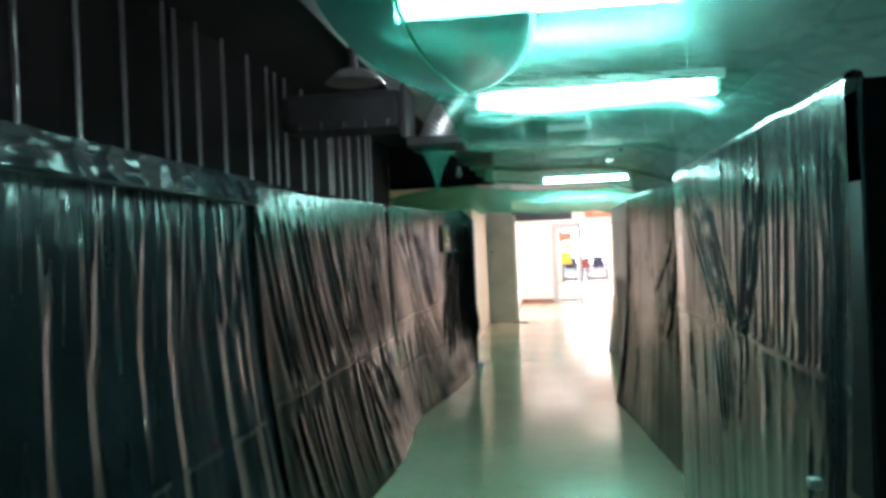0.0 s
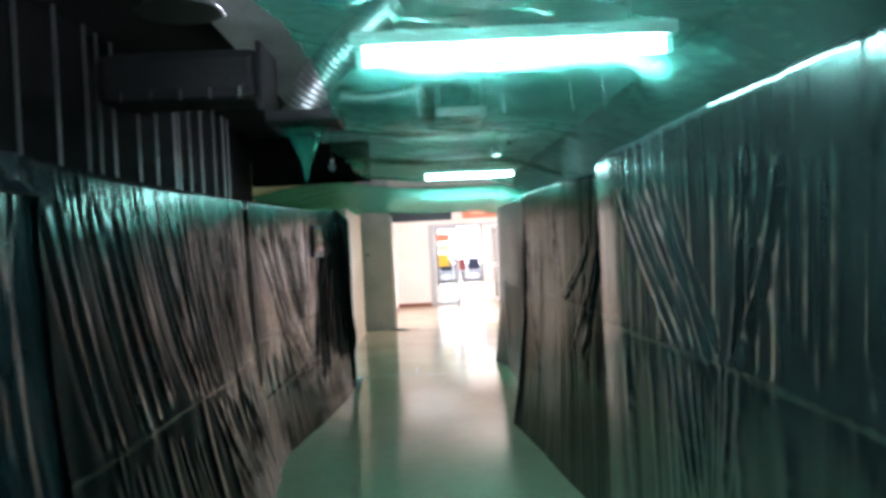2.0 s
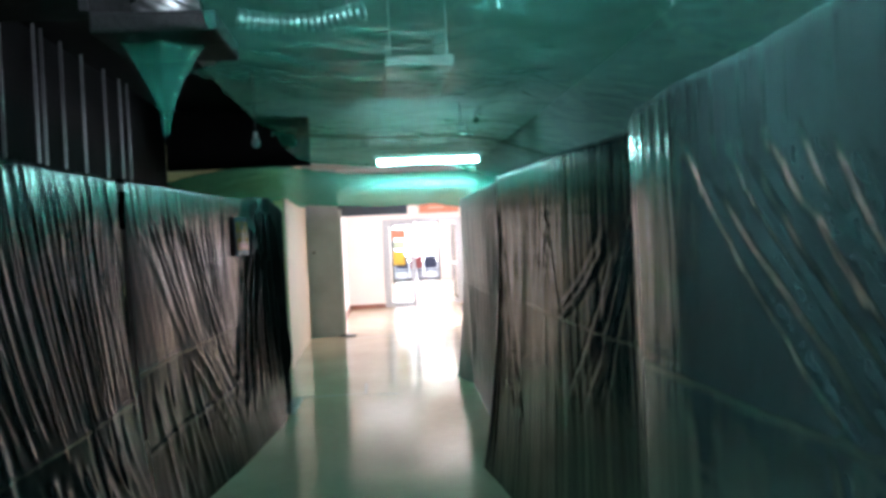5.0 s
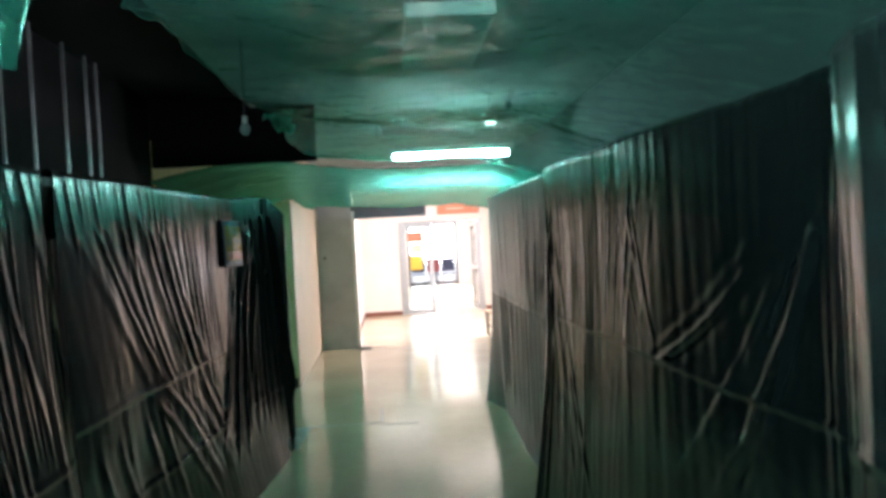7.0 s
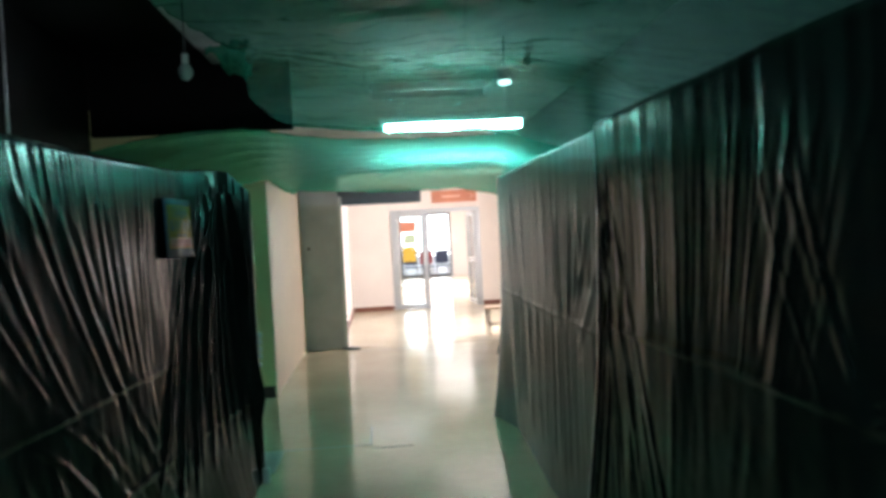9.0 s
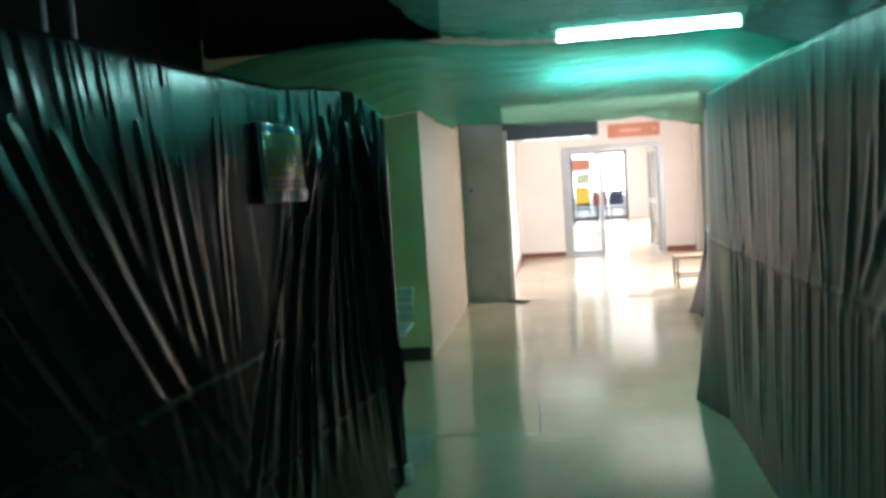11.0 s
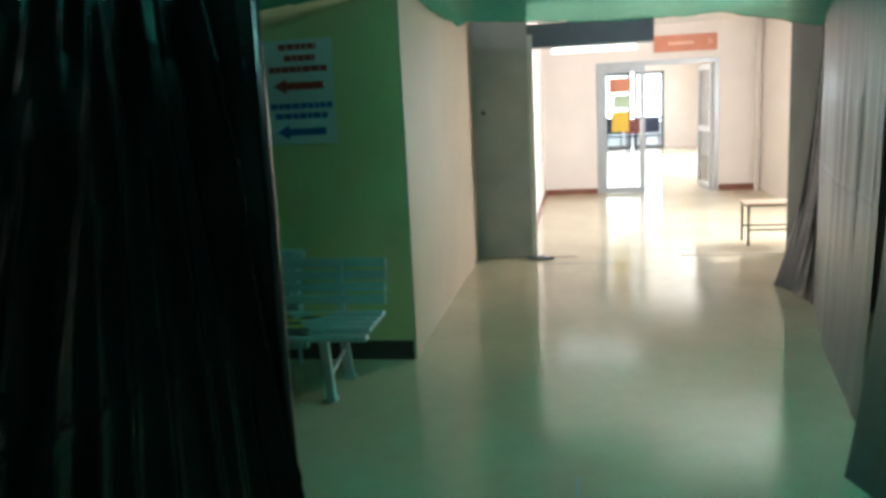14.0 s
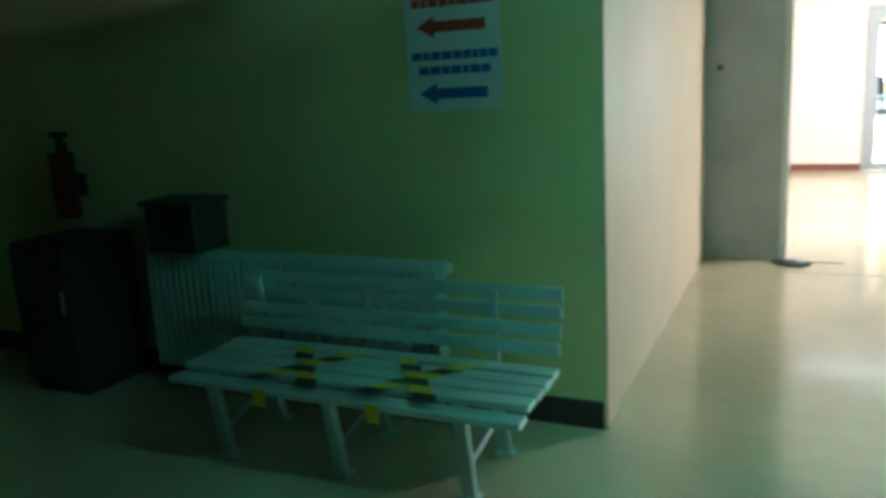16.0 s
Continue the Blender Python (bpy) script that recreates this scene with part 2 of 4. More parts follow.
def rod(bm, p, q, r, seg=12):
    p, q = Vector(p), Vector(q)
    m = Matrix.Translation((p + q) / 2) @ (q - p).to_track_quat('Z', 'Y').to_matrix().to_4x4()
    bmesh.ops.create_cone(bm, cap_ends=True, segments=seg, radius1=r, radius2=r, depth=(q - p).length, matrix=m)
    return bm


def rod_bm(p, q, r, seg=12):
    return rod(bmesh.new(), p, q, r, seg)


def empty(name, at=(0, 0, 0)):
    ob = new(name)
    ob.location = at
    return ob


def structure(name, bm, material, label, category="wall"):
    return tagged(part(name, bm, material), label, category, kind="structure")


def fbm(x, y, seed=0.0):
    """Cheap smooth noise on numpy arrays."""
    out = np.zeros_like(x)
    rs = np.random.RandomState(int(seed * 13) + 5)
    for k in range(9):
        a, f, p = rs.uniform(0, 6.28), 0.8 * 1.45 ** k, rs.uniform(0, 6.28)
        out += np.sin(f * (x * np.cos(a) + y * np.sin(a)) + p) / (1 + 0.6 * k)
    return out / 3.0


# ---- shell: floors, walls, ceilings ----
structure("floor", box_bm(-5.0, 4.2, -2.0, 36.2, -0.12, 0.0), M_FLOOR, "glossy pale cream-green vinyl floor reflecting the hall light", "floor")
structure("ceiling", box_bm(-5.2, 2.3, -2.2, 17.618, 3.0, 3.12), M_CEIL, "bare concrete ceiling above the green net, coloured near-black for shade", "ceiling")
# added pale surface: catches the lamp light so the net below looks brighter
structure("soffit", box_bm(-0.90, 2.098, -1.99, 17.6, 2.90, 2.995), M_SOFFIT, "pale soffit added above the green net to catch lamp light and brighten it", "ceiling")
structure("ceiling_hall", box_bm(-0.62, 3.25, 17.85, 23.198, 2.72, 2.82), M_CEILW, "white ceiling of the bright hall", "ceiling")
structure("ceiling_corridor", box_bm(-0.2, 4.2, 23.352, 36.2, 2.72, 2.82), M_CEILW, "white ceiling of the far corridor", "ceiling")
structure("wall_back", box_bm(-5.0, 2.3, -2.2, -2.0, 0, 3.0), M_DARKW, "plain dark wall closing the passage", "wall")
structure("wall_right", box_bm(2.1, 2.3, -2.0, 17.618, 0, 3.0), M_MIDWALL, "grey plaster wall behind the plastic-covered partition", "wall")
structure("wall_left_bare", box_bm(-1.92, -1.78, -2.0, 11.9, 0, 3.0), M_DARKW, "bare wall behind exposed metal studs, coloured near-black for shade", "wall")
structure("wall_side_room", box_bm(-5.2, -5.0, -2.0, 14.25, 0, 3.0), M_GREEN, "green painted wall of the dark side room", "wall")
structure("wall_green", box_bm(-5.0, -0.905, 14.25, 14.45, 0, 3.0), M_GREEN, "green painted wall behind the benches", "wall")
structure("wall_cream", box_bm(-1.1, -0.9, 14.455, 17.3, 0, 3.0), M_CREAM, "cream painted wall of the corridor", "wall")
structure("corner_strip", box_bm(-0.904, -0.888, 14.245, 14.455, 0, 3.0), M_CREAM, "cream painted wall corner edge", "trim")
structure("column", box_bm(-1.1, -0.35, 17.6, 17.848, 0, 2.998), M_GREY, "grey painted column beside the hall opening", "column")
structure("wall_return", box_bm(-1.1, -0.9, 17.3, 17.6, 0, 3.0), M_CREAM, "cream painted wall end by the column", "wall")
structure("lintel", box_bm(-0.35, 0.86, 17.62, 17.82, 2.075, 2.30), M_DKFRAME, "dark boxed-in panel over the hall opening", "beam")
structure("lintel_upper", box_bm(-0.349, 3.2, 17.62, 17.849, 2.52, 3.12), M_HALLW, "pale beam over the hall opening", "beam")
structure("wall_hall_left", box_bm(-0.60, -0.42, 17.85, 23.2, 0, 2.719), M_HALLW, "bright cream wall of the hall", "wall")
structure("wall_jamb", box_bm(2.3, 3.2, 17.62, 17.82, 0, 2.62), M_HALLW, "cream wall beside the hall opening", "wall")
# the gap in this wall is added, out of view, for the fill lamp
bm = bmesh.new()
for a in ((3.05, 3.2, 17.85, 18.5, 0, 2.719), (3.05, 3.2, 20.2, 23.2, 0, 2.719), (3.05, 3.2, 18.5, 20.2, 0, 0.75), (3.05, 3.2, 18.5, 20.2, 2.15, 2.719)):
    box(bm, *a)
structure("wall_hall_right", bm, M_HALLW, "cream hall wall with an added opening, out of view, for a fill lamp", "wall")
structure("wall_hall_end", box_bm(-0.60, 0.46, 23.2, 23.35, 0, 2.82), M_HALLW, "cream end wall of the hall beside the glass doors", "wall")
structure("wall_hall_end_right", box_bm(2.40, 4.2, 23.2, 23.35, 0, 2.82), M_HALLW, "cream end wall of the hall past the open door leaf", "wall")
structure("wall_hall_end_top", box_bm(0.46, 2.40, 23.2, 23.35, 2.15, 2.82), M_HALLW, "cream wall strip above the glass doors", "wall")
structure("wall_corridor_left", box_bm(-0.2, -0.05, 23.35, 36.2, 0, 2.82), M_HALLW, "white wall of the far corridor", "wall")
# likewise an added gap that only lets the corridor fill lamp in
bm = bmesh.new()
for a in ((4.0, 4.2, 23.35, 25.6, 0, 2.82), (4.0, 4.2, 33.4, 36.2, 0, 2.82), (4.0, 4.2, 25.6, 33.4, 0, 0.75), (4.0, 4.2, 25.6, 33.4, 2.25, 2.82)):
    box(bm, *a)
structure("wall_corridor_right", bm, M_HALLW, "white far corridor wall with a long added opening, out of view, for a fill lamp", "wall")
bm = bmesh.new()
for a in ((-0.2, 0.92, 36.0, 36.2, 0, 2.82), (2.89, 4.2, 36.0, 36.2, 0, 2.82), (0.92, 2.89, 36.0, 36.2, 2.42, 2.82)):
    box(bm, *a)
structure("wall_corridor_end", bm, M_HALLW, "white end wall of the far corridor", "wall")
structure("ground", box_bm(-120, 120, 36.21, 260, -0.2, -0.05), M_TILEG, "pale paved ground outside the far doors", "ground")

# board added where there is only darkness; it covers the lit green wall
structure("shade_board", box_bm(-1.78, -0.35, 11.92, 12.0, 2.41, 3.0), M_DARKW, "near-black board added above the partition end in place of shade", "wall")

# skirting
structure("baseboard", box_bm(-5.0, -0.906, 14.236, 14.249, 0, 0.12), M_BASE, "dark skirting board along the green wall", "baseboard")
structure("baseboard_hall_left", box_bm(-0.418, -0.404, 18.3, 23.19, 0, 0.09), M_BASER, "brown skirting of the hall wall", "baseboard")
structure("baseboard_hall_end", box_bm(-0.40, 0.455, 23.18, 23.198, 0, 0.09), M_BASER, "brown skirting of the hall end wall", "baseboard")
structure("baseboard_hall_end_right", box_bm(2.41, 3.0, 23.18, 23.198, 0, 0.10), M_BASER, "brown skirting beside the glass door", "baseboard")


# ---- plastic sheeting ----
def interp(path, key, s):
    return np.interp(s, [p[0] for p in path], [p[key] for p in path])


def drape(name, path, material, label, seed, flow, folds=(), pleats=(0.05, 0.004), seam=0.45, seam2=0.0, side=1, nu_m=150, nv=150, soft_wave=0.006, roll=0.05, billow=0.015, creases=(), ladder=0.0):
    """Hanging film along a plan path. path rows: y, x at the top, x at the floor, top height.
    flow rows: y at the top and how far the folds that start there drift along y on their way down.
    folds rows: first and last y at the top, mean spacing, depth, half width, upper and lower height share.
    pleats: spacing and depth of the short gathers below the rail.
    creases rows: a family of folds, first and last y at its top and at its foot, top and foot height share, how many, depth, half width, bow.
    ladder: depth of the faint packing lines that break the creases."""
    y0, y1 = path[0][0], path[-1][0]
    rs = np.random.RandomState(seed * 7 + 1)
    Y, V = np.meshgrid(np.linspace(y0, y1, int((y1 - y0) * nu_m)), np.linspace(0, 1, nv), indexing="ij")
    xt, xb, zt = interp(path, 1, Y), interp(path, 2, Y), interp(path, 3, Y)
    X = xb + (xt - xb) * (1 - (1 - V) ** 2.3)
    Z = zt * V
    # P: the place under the rail from which the fold through each point comes
    yt = np.linspace(y0 - 1.5, y1 + 1.5, 400)
    drift = np.interp(yt, [f[0] for f in flow], [f[1] for f in flow])
    P = np.empty_like(Y)
    for k, v in enumerate(np.linspace(0, 1, nv)):
        P[:, k] = np.interp(Y[:, k], np.maximum.accumulate(yt + drift * (u - 0.16 * u ** 6 if (u := (1 - v) / 0.60) < 1 else 0.84 + 0.05 * (u - 1)) + 1e-6 * yt), yt)
    slope = 1 / np.clip(np.gradient(P, axis=0) * nu_m, 0.5, 4.0)
    P = P + 0.022 * fbm(Y * 1.1 + 3, V * 1.4, seed + 12) * (1 - V)
    d = soft_wave * fbm(P * 4.2, V * 0.6, seed + 13)
    for a, b, step, amp, width, va, vb in folds:
        c = a
        while c < b:
            lo, hi = vb + rs.uniform(-0.15, 0.25), va + rs.uniform(-0.10, 0.02)
            w = width * rs.uniform(0.6, 1.6)
            off = (P - c) / w
            win = np.clip((V - lo) / 0.40, 0, 1) * np.clip((hi + 0.04 - V) / 0.30, 0, 1)
            win = win * win * (3 - 2 * win)
            d += amp * rs.uniform(0.35, 1.3) * win * np.minimum(slope, 1.0) * (np.exp(-np.abs(off) ** 1.6) - 0.35 * np.exp(-((off - 2.0) / 1.3) ** 2))
            c += step * rs.uniform(0.45, 1.7)
    rib = np.zeros_like(d)
    for ya, yb, la, lb, va, vb, n, amp, width, bow in creases:
        for i in range(n):
            t = (i + rs.uniform(0.1, 0.9)) / n
            top, foot = ya + (yb - ya) * t, la + (lb - la) * t + rs.normal() * 0.015
            hi, lo = va - rs.uniform(0, 0.05), vb + rs.uniform(-0.04, 0.06)
            s = np.clip((hi - V) / (hi - lo), 0, 1.2)
            lean = (foot - top) / (1.95 * (hi - lo))
            off = (Y - top - (foot - top) * s ** bow - 0.008 * fbm(V * 5, V * 0, seed + i)) / (width * rs.uniform(0.6, 1.5) * math.sqrt(1 + lean * lean))
            win = np.clip(s / 0.16, 0, 1) * np.clip((1.06 - s) / 0.22, 0, 1)
            win = win * win * (3 - 2 * win) * (0.8 + 0.35 * fbm(V * 6 + i, V * 0 + i, seed + 1))
            k = rs.uniform(0.45, 1.3)
            rib += k * win * np.exp(-np.abs(off) ** 2)
            d += amp * k * win * (np.exp(-np.abs(off) ** 1.5) - 0.35 * np.exp(-((np.abs(off) - 2.0) / 1.1) ** 2))
    if ladder:
        for v in np.arange(0.10, 0.95, 0.055):
            d -= ladder * np.clip(rib, 0, 1.2) * np.exp(-((V - v - 0.010 * fbm(Y * 1.2, V * 0, seed + v)) / 0.006) ** 2)
    if pleats[1]:
        c = y0
        while c < y1:
            lo = rs.uniform(0.74, 0.93)
            d += pleats[1] * rs.uniform(0.2, 1.4) * np.exp(-np.abs((P - c) / (pleats[0] * 0.25)) ** 1.5) * np.clip((V - lo) / 0.07, 0, 1)
            c += pleats[0] * rs.uniform(0.5, 1.6)
    d += billow * fbm(Y * 1.5, V * 1.5, seed + 2) * np.clip((1 - V) * 4, 0, 1)
    for sv in (seam, seam2):
        if sv:
            d += 0.006 * np.exp(-((V - sv - 0.012 * fbm(Y * 0.8, V * 0, seed + 4)) / 0.0045) ** 2)
    w = fbm(Y * 1.3, V * 1.1, seed + 8)
    d += 0.0012 * fbm(Y * 9, V * 11, seed + 3) + 0.0020 * fbm(P * 11, V * 3, seed + 9) * np.clip(w + 0.3, 0, 1)
    for v in (0.22, 0.70, 0.86):
        d += 0.002 * np.exp(-((V - v - 0.01 * w) / 0.006) ** 2) * np.clip(fbm(Y * 2, V * 0, seed + v), 0, 1)
    X = X + side * d
    Z = Z + 0.012 * fbm(Y * 3, V * 0, seed + 6) * V
    pts = np.stack([X, Y, Z], -1)
    # the film turns over the top rail and hangs a little behind it
    over = []
    for k in range(1, 8):
        a = k / 7 * math.pi
        q = pts[:, -1, :].copy()
        q[:, 0] -= side * roll * 0.5 * (1 - math.cos(a))
        q[:, 2] += roll * 0.5 * math.sin(a) * 0.8
        over.append(q)
    q = over[-1].copy(); q[:, 2] -= 0.25; over.append(q)
    pts = np.concatenate([pts, np.stack(over, 1)], 1)
    root = empty(name, (0, 0, 0))
    grid_mesh("film", pts, material, root)
    bm = bmesh.new()
    for a, b in zip(path[:-1], path[1:]):
        rod(bm, (a[1] - side * roll * 0.5, a[0], a[3] - 0.02), (b[1] - side * roll * 0.5, b[0], b[3] - 0.02), 0.016)
    part("top_rail", bm, M_STUD, root)
    for yy in np.arange(y0 + 0.12, y1, 1.22):
        xx = float(interp(path, 1, yy)) - side * 0.11
        part("post", box_bm(xx - 0.02, xx + 0.02, yy - 0.03, yy + 0.03, 0, float(interp(path, 3, yy)) - 0.04), M_STUD, root)
    return tagged(root, label, "plastic sheeting", group="plastic sheeted partitions")


drape("plastic_sheeting", [(0.6, -1.12, -0.92, 1.93), (3.0, -1.12, -0.90, 1.92), (4.7, -1.115, -0.88, 1.91), (5.08, -1.13, -0.91, 1.90)], M_BLUEBK,
      "dark blue-black plastic sheeting hung over a rail with a folded flap", 1, ((0.6, 0.15), (3.0, -0.1), (5.0, 0.1)),
      ((0.9, 4.9, 0.5, 0.010, 0.040, 0.60, 0.02),), seam=0.40,
      creases=((2.9, 4.9, 2.7, 4.9, 0.94, 0.15, 7, 0.009, 0.036, 1.2), (3.2, 5.0, 3.1, 4.9, 0.96, 0.66, 14, 0.004, 0.020, 1.0), (4.40, 4.92, 4.5, 4.85, 0.98, 0.66, 3, 0.014, 0.045, 1.0), (0.8, 2.8, 0.7, 2.6, 0.94, 0.2, 8, 0.012, 0.035, 1.1)))
drape("plastic_sheeting", [(5.02, -1.10, -0.88, 1.93), (6.2, -1.09, -0.84, 1.94), (7.0, -1.06, -0.79, 1.95), (7.9, -1.035, -0.85, 1.955), (8.03, -1.06, -0.90, 1.95)], M_BLACK,
      "wrinkled black plastic sheeting hanging in slanting folds", 2, ((4.9, 0.20), (6.0, 0.36), (8.0, 0.44)),
      ((4.2, 7.95, 0.34, 0.009, 0.024, 0.97, 0.16), (4.2, 7.9, 0.36, 0.010, 0.030, 0.50, 0.0)), (0.07, 0.003), seam=0.43, ladder=0.0012,
      creases=((5.05, 6.4, 5.35, 6.85, 0.97, 0.42, 13, 0.010, 0.019, 1.15), (6.3, 7.95, 6.65, 8.0, 0.98, 0.42, 22, 0.0055, 0.013, 1.1), (6.6, 7.7, 6.9, 7.95, 0.42, 0.06, 9, 0.010, 0.022, 1.4), (5.1, 6.5, 5.2, 6.6, 0.40, 0.0, 8, 0.006, 0.028, 1.0)))
drape("plastic_sheeting", [(7.98, -1.02, -0.90, 1.955), (8.6, -0.985, -0.90, 1.975), (9.6, -0.93, -0.75, 1.985), (10.6, -0.865, -0.65, 2.0), (11.1, -0.74, -0.61, 2.035), (11.19, -0.69, -0.62, 2.03), (11.40, -0.61, -0.61, 1.93)], M_BLACK,
      "wrinkled black plastic sheeting with swagged folds near the notice", 3, ((7.9, 0.3), (9.0, 0.3), (10.0, 0.0), (11.5, 0.0)),
      ((7.4, 11.0, 0.40, 0.006, 0.030, 0.40, 0.0), (11.135, 11.16, 0.06, 0.04, 0.028, 1.0, -0.1)),
      (0.06, 0.0035), seam=0.49, seam2=0.27, ladder=0.0010,
      creases=((8.05, 9.3, 8.75, 9.75, 0.95, 0.48, 11, 0.0065, 0.020, 1.1), (9.2, 10.1, 9.55, 10.0, 0.96, 0.50, 8, 0.004, 0.016, 1.2), (10.6, 11.0, 9.95, 10.6, 0.95, 0.30, 6, 0.008, 0.017, 1.3),
               (8.6, 9.75, 9.45, 10.15, 0.49, 0.12, 6, 0.007, 0.026, 0.65), (10.85, 11.12, 9.75, 11.0, 0.97, 0.18, 10, 0.015, 0.022, 1.1), (11.19, 11.21, 11.34, 11.36, 0.99, 0.20, 1, 0.060, 0.026, 1.0), (11.24, 11.26, 11.30, 11.32, 0.80, 0.0, 1, 0.040, 0.020, 1.0), (8.1, 9.0, 8.4, 9.3, 0.46, 0.02, 5, 0.010, 0.03, 1.0), (10.9, 11.12, 10.85, 11.1, 1.0, 0.7, 4, 0.014, 0.022, 1.0)))
drape("plastic_sheeting", [(3.33, 1.075, 0.97, 1.95), (3.9, 1.085, 1.05, 1.95), (4.6, 1.09, 1.09, 1.95), (5.92, 1.09, 1.075, 1.95), (6.22, 1.11, 1.095, 1.95), (6.34, 1.135, 1.12, 1.935), (6.40, 1.20, 1.19, 1.90)], M_SMOKE,
      "taut smoky plastic sheeting with fine vertical creases", 4, ((3.5, 0.0), (6.0, 0.0)), (), (0.06, 0.0015), side=-1, seam=0.605, billow=0.008, soft_wave=0.004, ladder=0.0016,
      creases=((5.0, 5.8, 4.60, 5.05, 0.93, 0.60, 9, 0.0065, 0.017, 1.25), (3.42, 4.65, 3.47, 4.70, 0.95, 0.60, 19, 0.0060, 0.020, 1.0), (4.15, 4.45, 4.45, 4.62, 0.96, 0.60, 4, 0.010, 0.016, 1.2), (5.15, 5.25, 4.85, 4.92, 0.92, 0.62, 1, 0.007, 0.017, 1.3),
               (3.4, 5.9, 3.45, 5.8, 0.58, 0.02, 13, 0.006, 0.030, 1.0), (4.4, 5.2, 4.6, 5.0, 0.60, 0.35, 7, 0.004, 0.014, 1.0), (3.40, 3.52, 3.42, 3.50, 0.99, 0.1, 2, 0.012, 0.02, 1.0), (6.30, 6.35, 6.30, 6.35, 0.92, 0.0, 2, 0.004, 0.012, 1.0)))
drape("plastic_sheeting", [(6.38, 1.195, 1.18, 1.925), (7.0, 1.155, 1.135, 1.935), (7.4, 1.14, 1.10, 1.945), (8.2, 1.13, 1.04, 1.96), (9.14, 1.115, 0.95, 1.975), (9.22, 1.15, 1.0, 1.97)], M_BLACKR,
      "black plastic sheeting gathered into swags at a knot", 5, ((5.9, 0.0), (9.2, 0.0)), ((6.5, 9.1, 0.40, 0.003, 0.030, 0.5, 0.0),), (0.07, 0.0014), side=-1, seam=0.605, ladder=0.0012,
      creases=((7.35, 9.1, 7.6, 8.95, 0.97, 0.62, 24, 0.0022, 0.011, 1.0), (7.62, 7.9, 7.47, 7.60, 0.90, 0.62, 3, 0.004, 0.014, 1.4), (6.74, 6.80, 7.44, 7.48, 0.84, 0.605, 2, 0.013, 0.015, 1.35), (6.48, 6.70, 7.10, 7.40, 0.84, 0.42, 3, 0.008, 0.015, 1.2),
               (6.46, 6.52, 6.82, 6.98, 0.90, 0.45, 2, 0.010, 0.016, 1.1), (6.41, 6.49, 6.42, 6.50, 0.96, -0.1, 2, 0.016, 0.020, 1.0), (9.0, 9.16, 8.2, 8.9, 0.93, 0.25, 6, 0.005, 0.016, 1.1), (7.7, 9.0, 7.9, 8.8, 0.60, 0.05, 6, 0.003, 0.028, 1.0), (9.0, 9.16, 8.95, 9.15, 0.98, 0.0, 4, 0.009, 0.018, 1.0)))
drape("plastic_sheeting", [(9.2, 1.22, 1.21, 2.0), (10.8, 1.22, 1.21, 2.0), (12.3, 1.23, 1.262, 2.01), (12.6, 1.24, 1.19, 2.02), (12.78, 1.28, 1.14, 2.025)], M_SILVER,
      "grey plastic sheeting with fine crinkles and a bowed end", 6, ((9.2, 0.1), (12.8, -0.05)),
      ((9.3, 11.8, 0.11, 0.004, 0.016, 0.58, 0.15), (9.3, 12.2, 0.35, 0.006, 0.030, 0.95, 0.50), (9.3, 12.6, 0.5, 0.005, 0.04, 0.6, 0.0)), (0.08, 0.0015), side=-1, seam=0.55, billow=0.014, soft_wave=0.005, ladder=0.0015,
      creases=((9.4, 12.0, 9.4, 12.1, 0.62, 0.10, 24, 0.006, 0.014, 1.0), (9.4, 12.3, 9.5, 12.2, 0.97, 0.60, 14, 0.005, 0.022, 1.0), (9.4, 10.6, 9.9, 10.4, 0.85, 0.5, 6, 0.008, 0.02, 1.4)))
drape("plastic_sheeting", [(13.3, 1.42, 1.36, 2.03), (14.5, 1.58, 1.55, 2.05), (15.6, 1.82, 1.80, 2.07)], M_SILVER,
      "pale grey plastic sheeting hanging flat beside the hall", 7, ((13.3, 0.0), (15.6, 0.05)), ((13.4, 15.5, 0.2, 0.006, 0.03, 0.97, 0.1),), (0.08, 0.002), side=-1, seam=0.5, billow=0.010, soft_wave=0.004)
drape("plastic_sheeting", [(15.55, 1.90, 1.78, 2.1), (15.85, 1.93, 1.74, 2.12), (16.2, 1.97, 1.66, 2.13)], M_BLACK,
      "crumpled dark plastic sheet hanging loose at the opening", 8, ((15.5, 0.0), (16.2, 0.0)), ((15.58, 16.18, 0.06, 0.025, 0.025, 0.98, 0.02),), side=-1, seam=0.3, nu_m=180)
tagged(part("rolled_hem", rod_bm((-0.612, 11.405, 1.925), (-0.612, 11.405, 0.0), 0.013, 10), M_SMOKE), "rolled hem at the end of the black sheeting", "hem")
# folded flap over the first left-hand rail
Yv, Vv = np.meshgrid(np.linspace(0.6, 5.0, 520), np.linspace(0, 1, 24), indexing="ij")
fold = (1 - np.abs(np.sin(16 * Yv + 2.5 * fbm(Yv * 1.5, Vv, 21)))) ** 1.5
pts = np.stack([-1.075 - 0.02 * Vv + 0.022 * (1 - 0.6 * Vv) * fold + 0.004 * fbm(Yv * 4, Vv * 4, 22), Yv, 1.835 + 0.125 * Vv + 0.006 * fbm(Yv * 2.5, Vv * 0, 23) - 0.004 * (Yv - 3)], -1)
flap = empty("film_flap")
grid_mesh("film", pts, M_BLUEBK, flap)
part("edge_batten", rod_bm((-1.05, 0.6, 1.83), (-1.05, 4.95, 1.82), 0.010), M_BLUEBK, flap)
tagged(flap, "gathered dark film flap folded over the rail", "plastic sheeting", group="plastic sheeted partitions")
# end return of the first right-hand partition
bm = box_bm(1.10, 1.75, 3.29, 3.325, 0, 1.94, bevel=0.012)
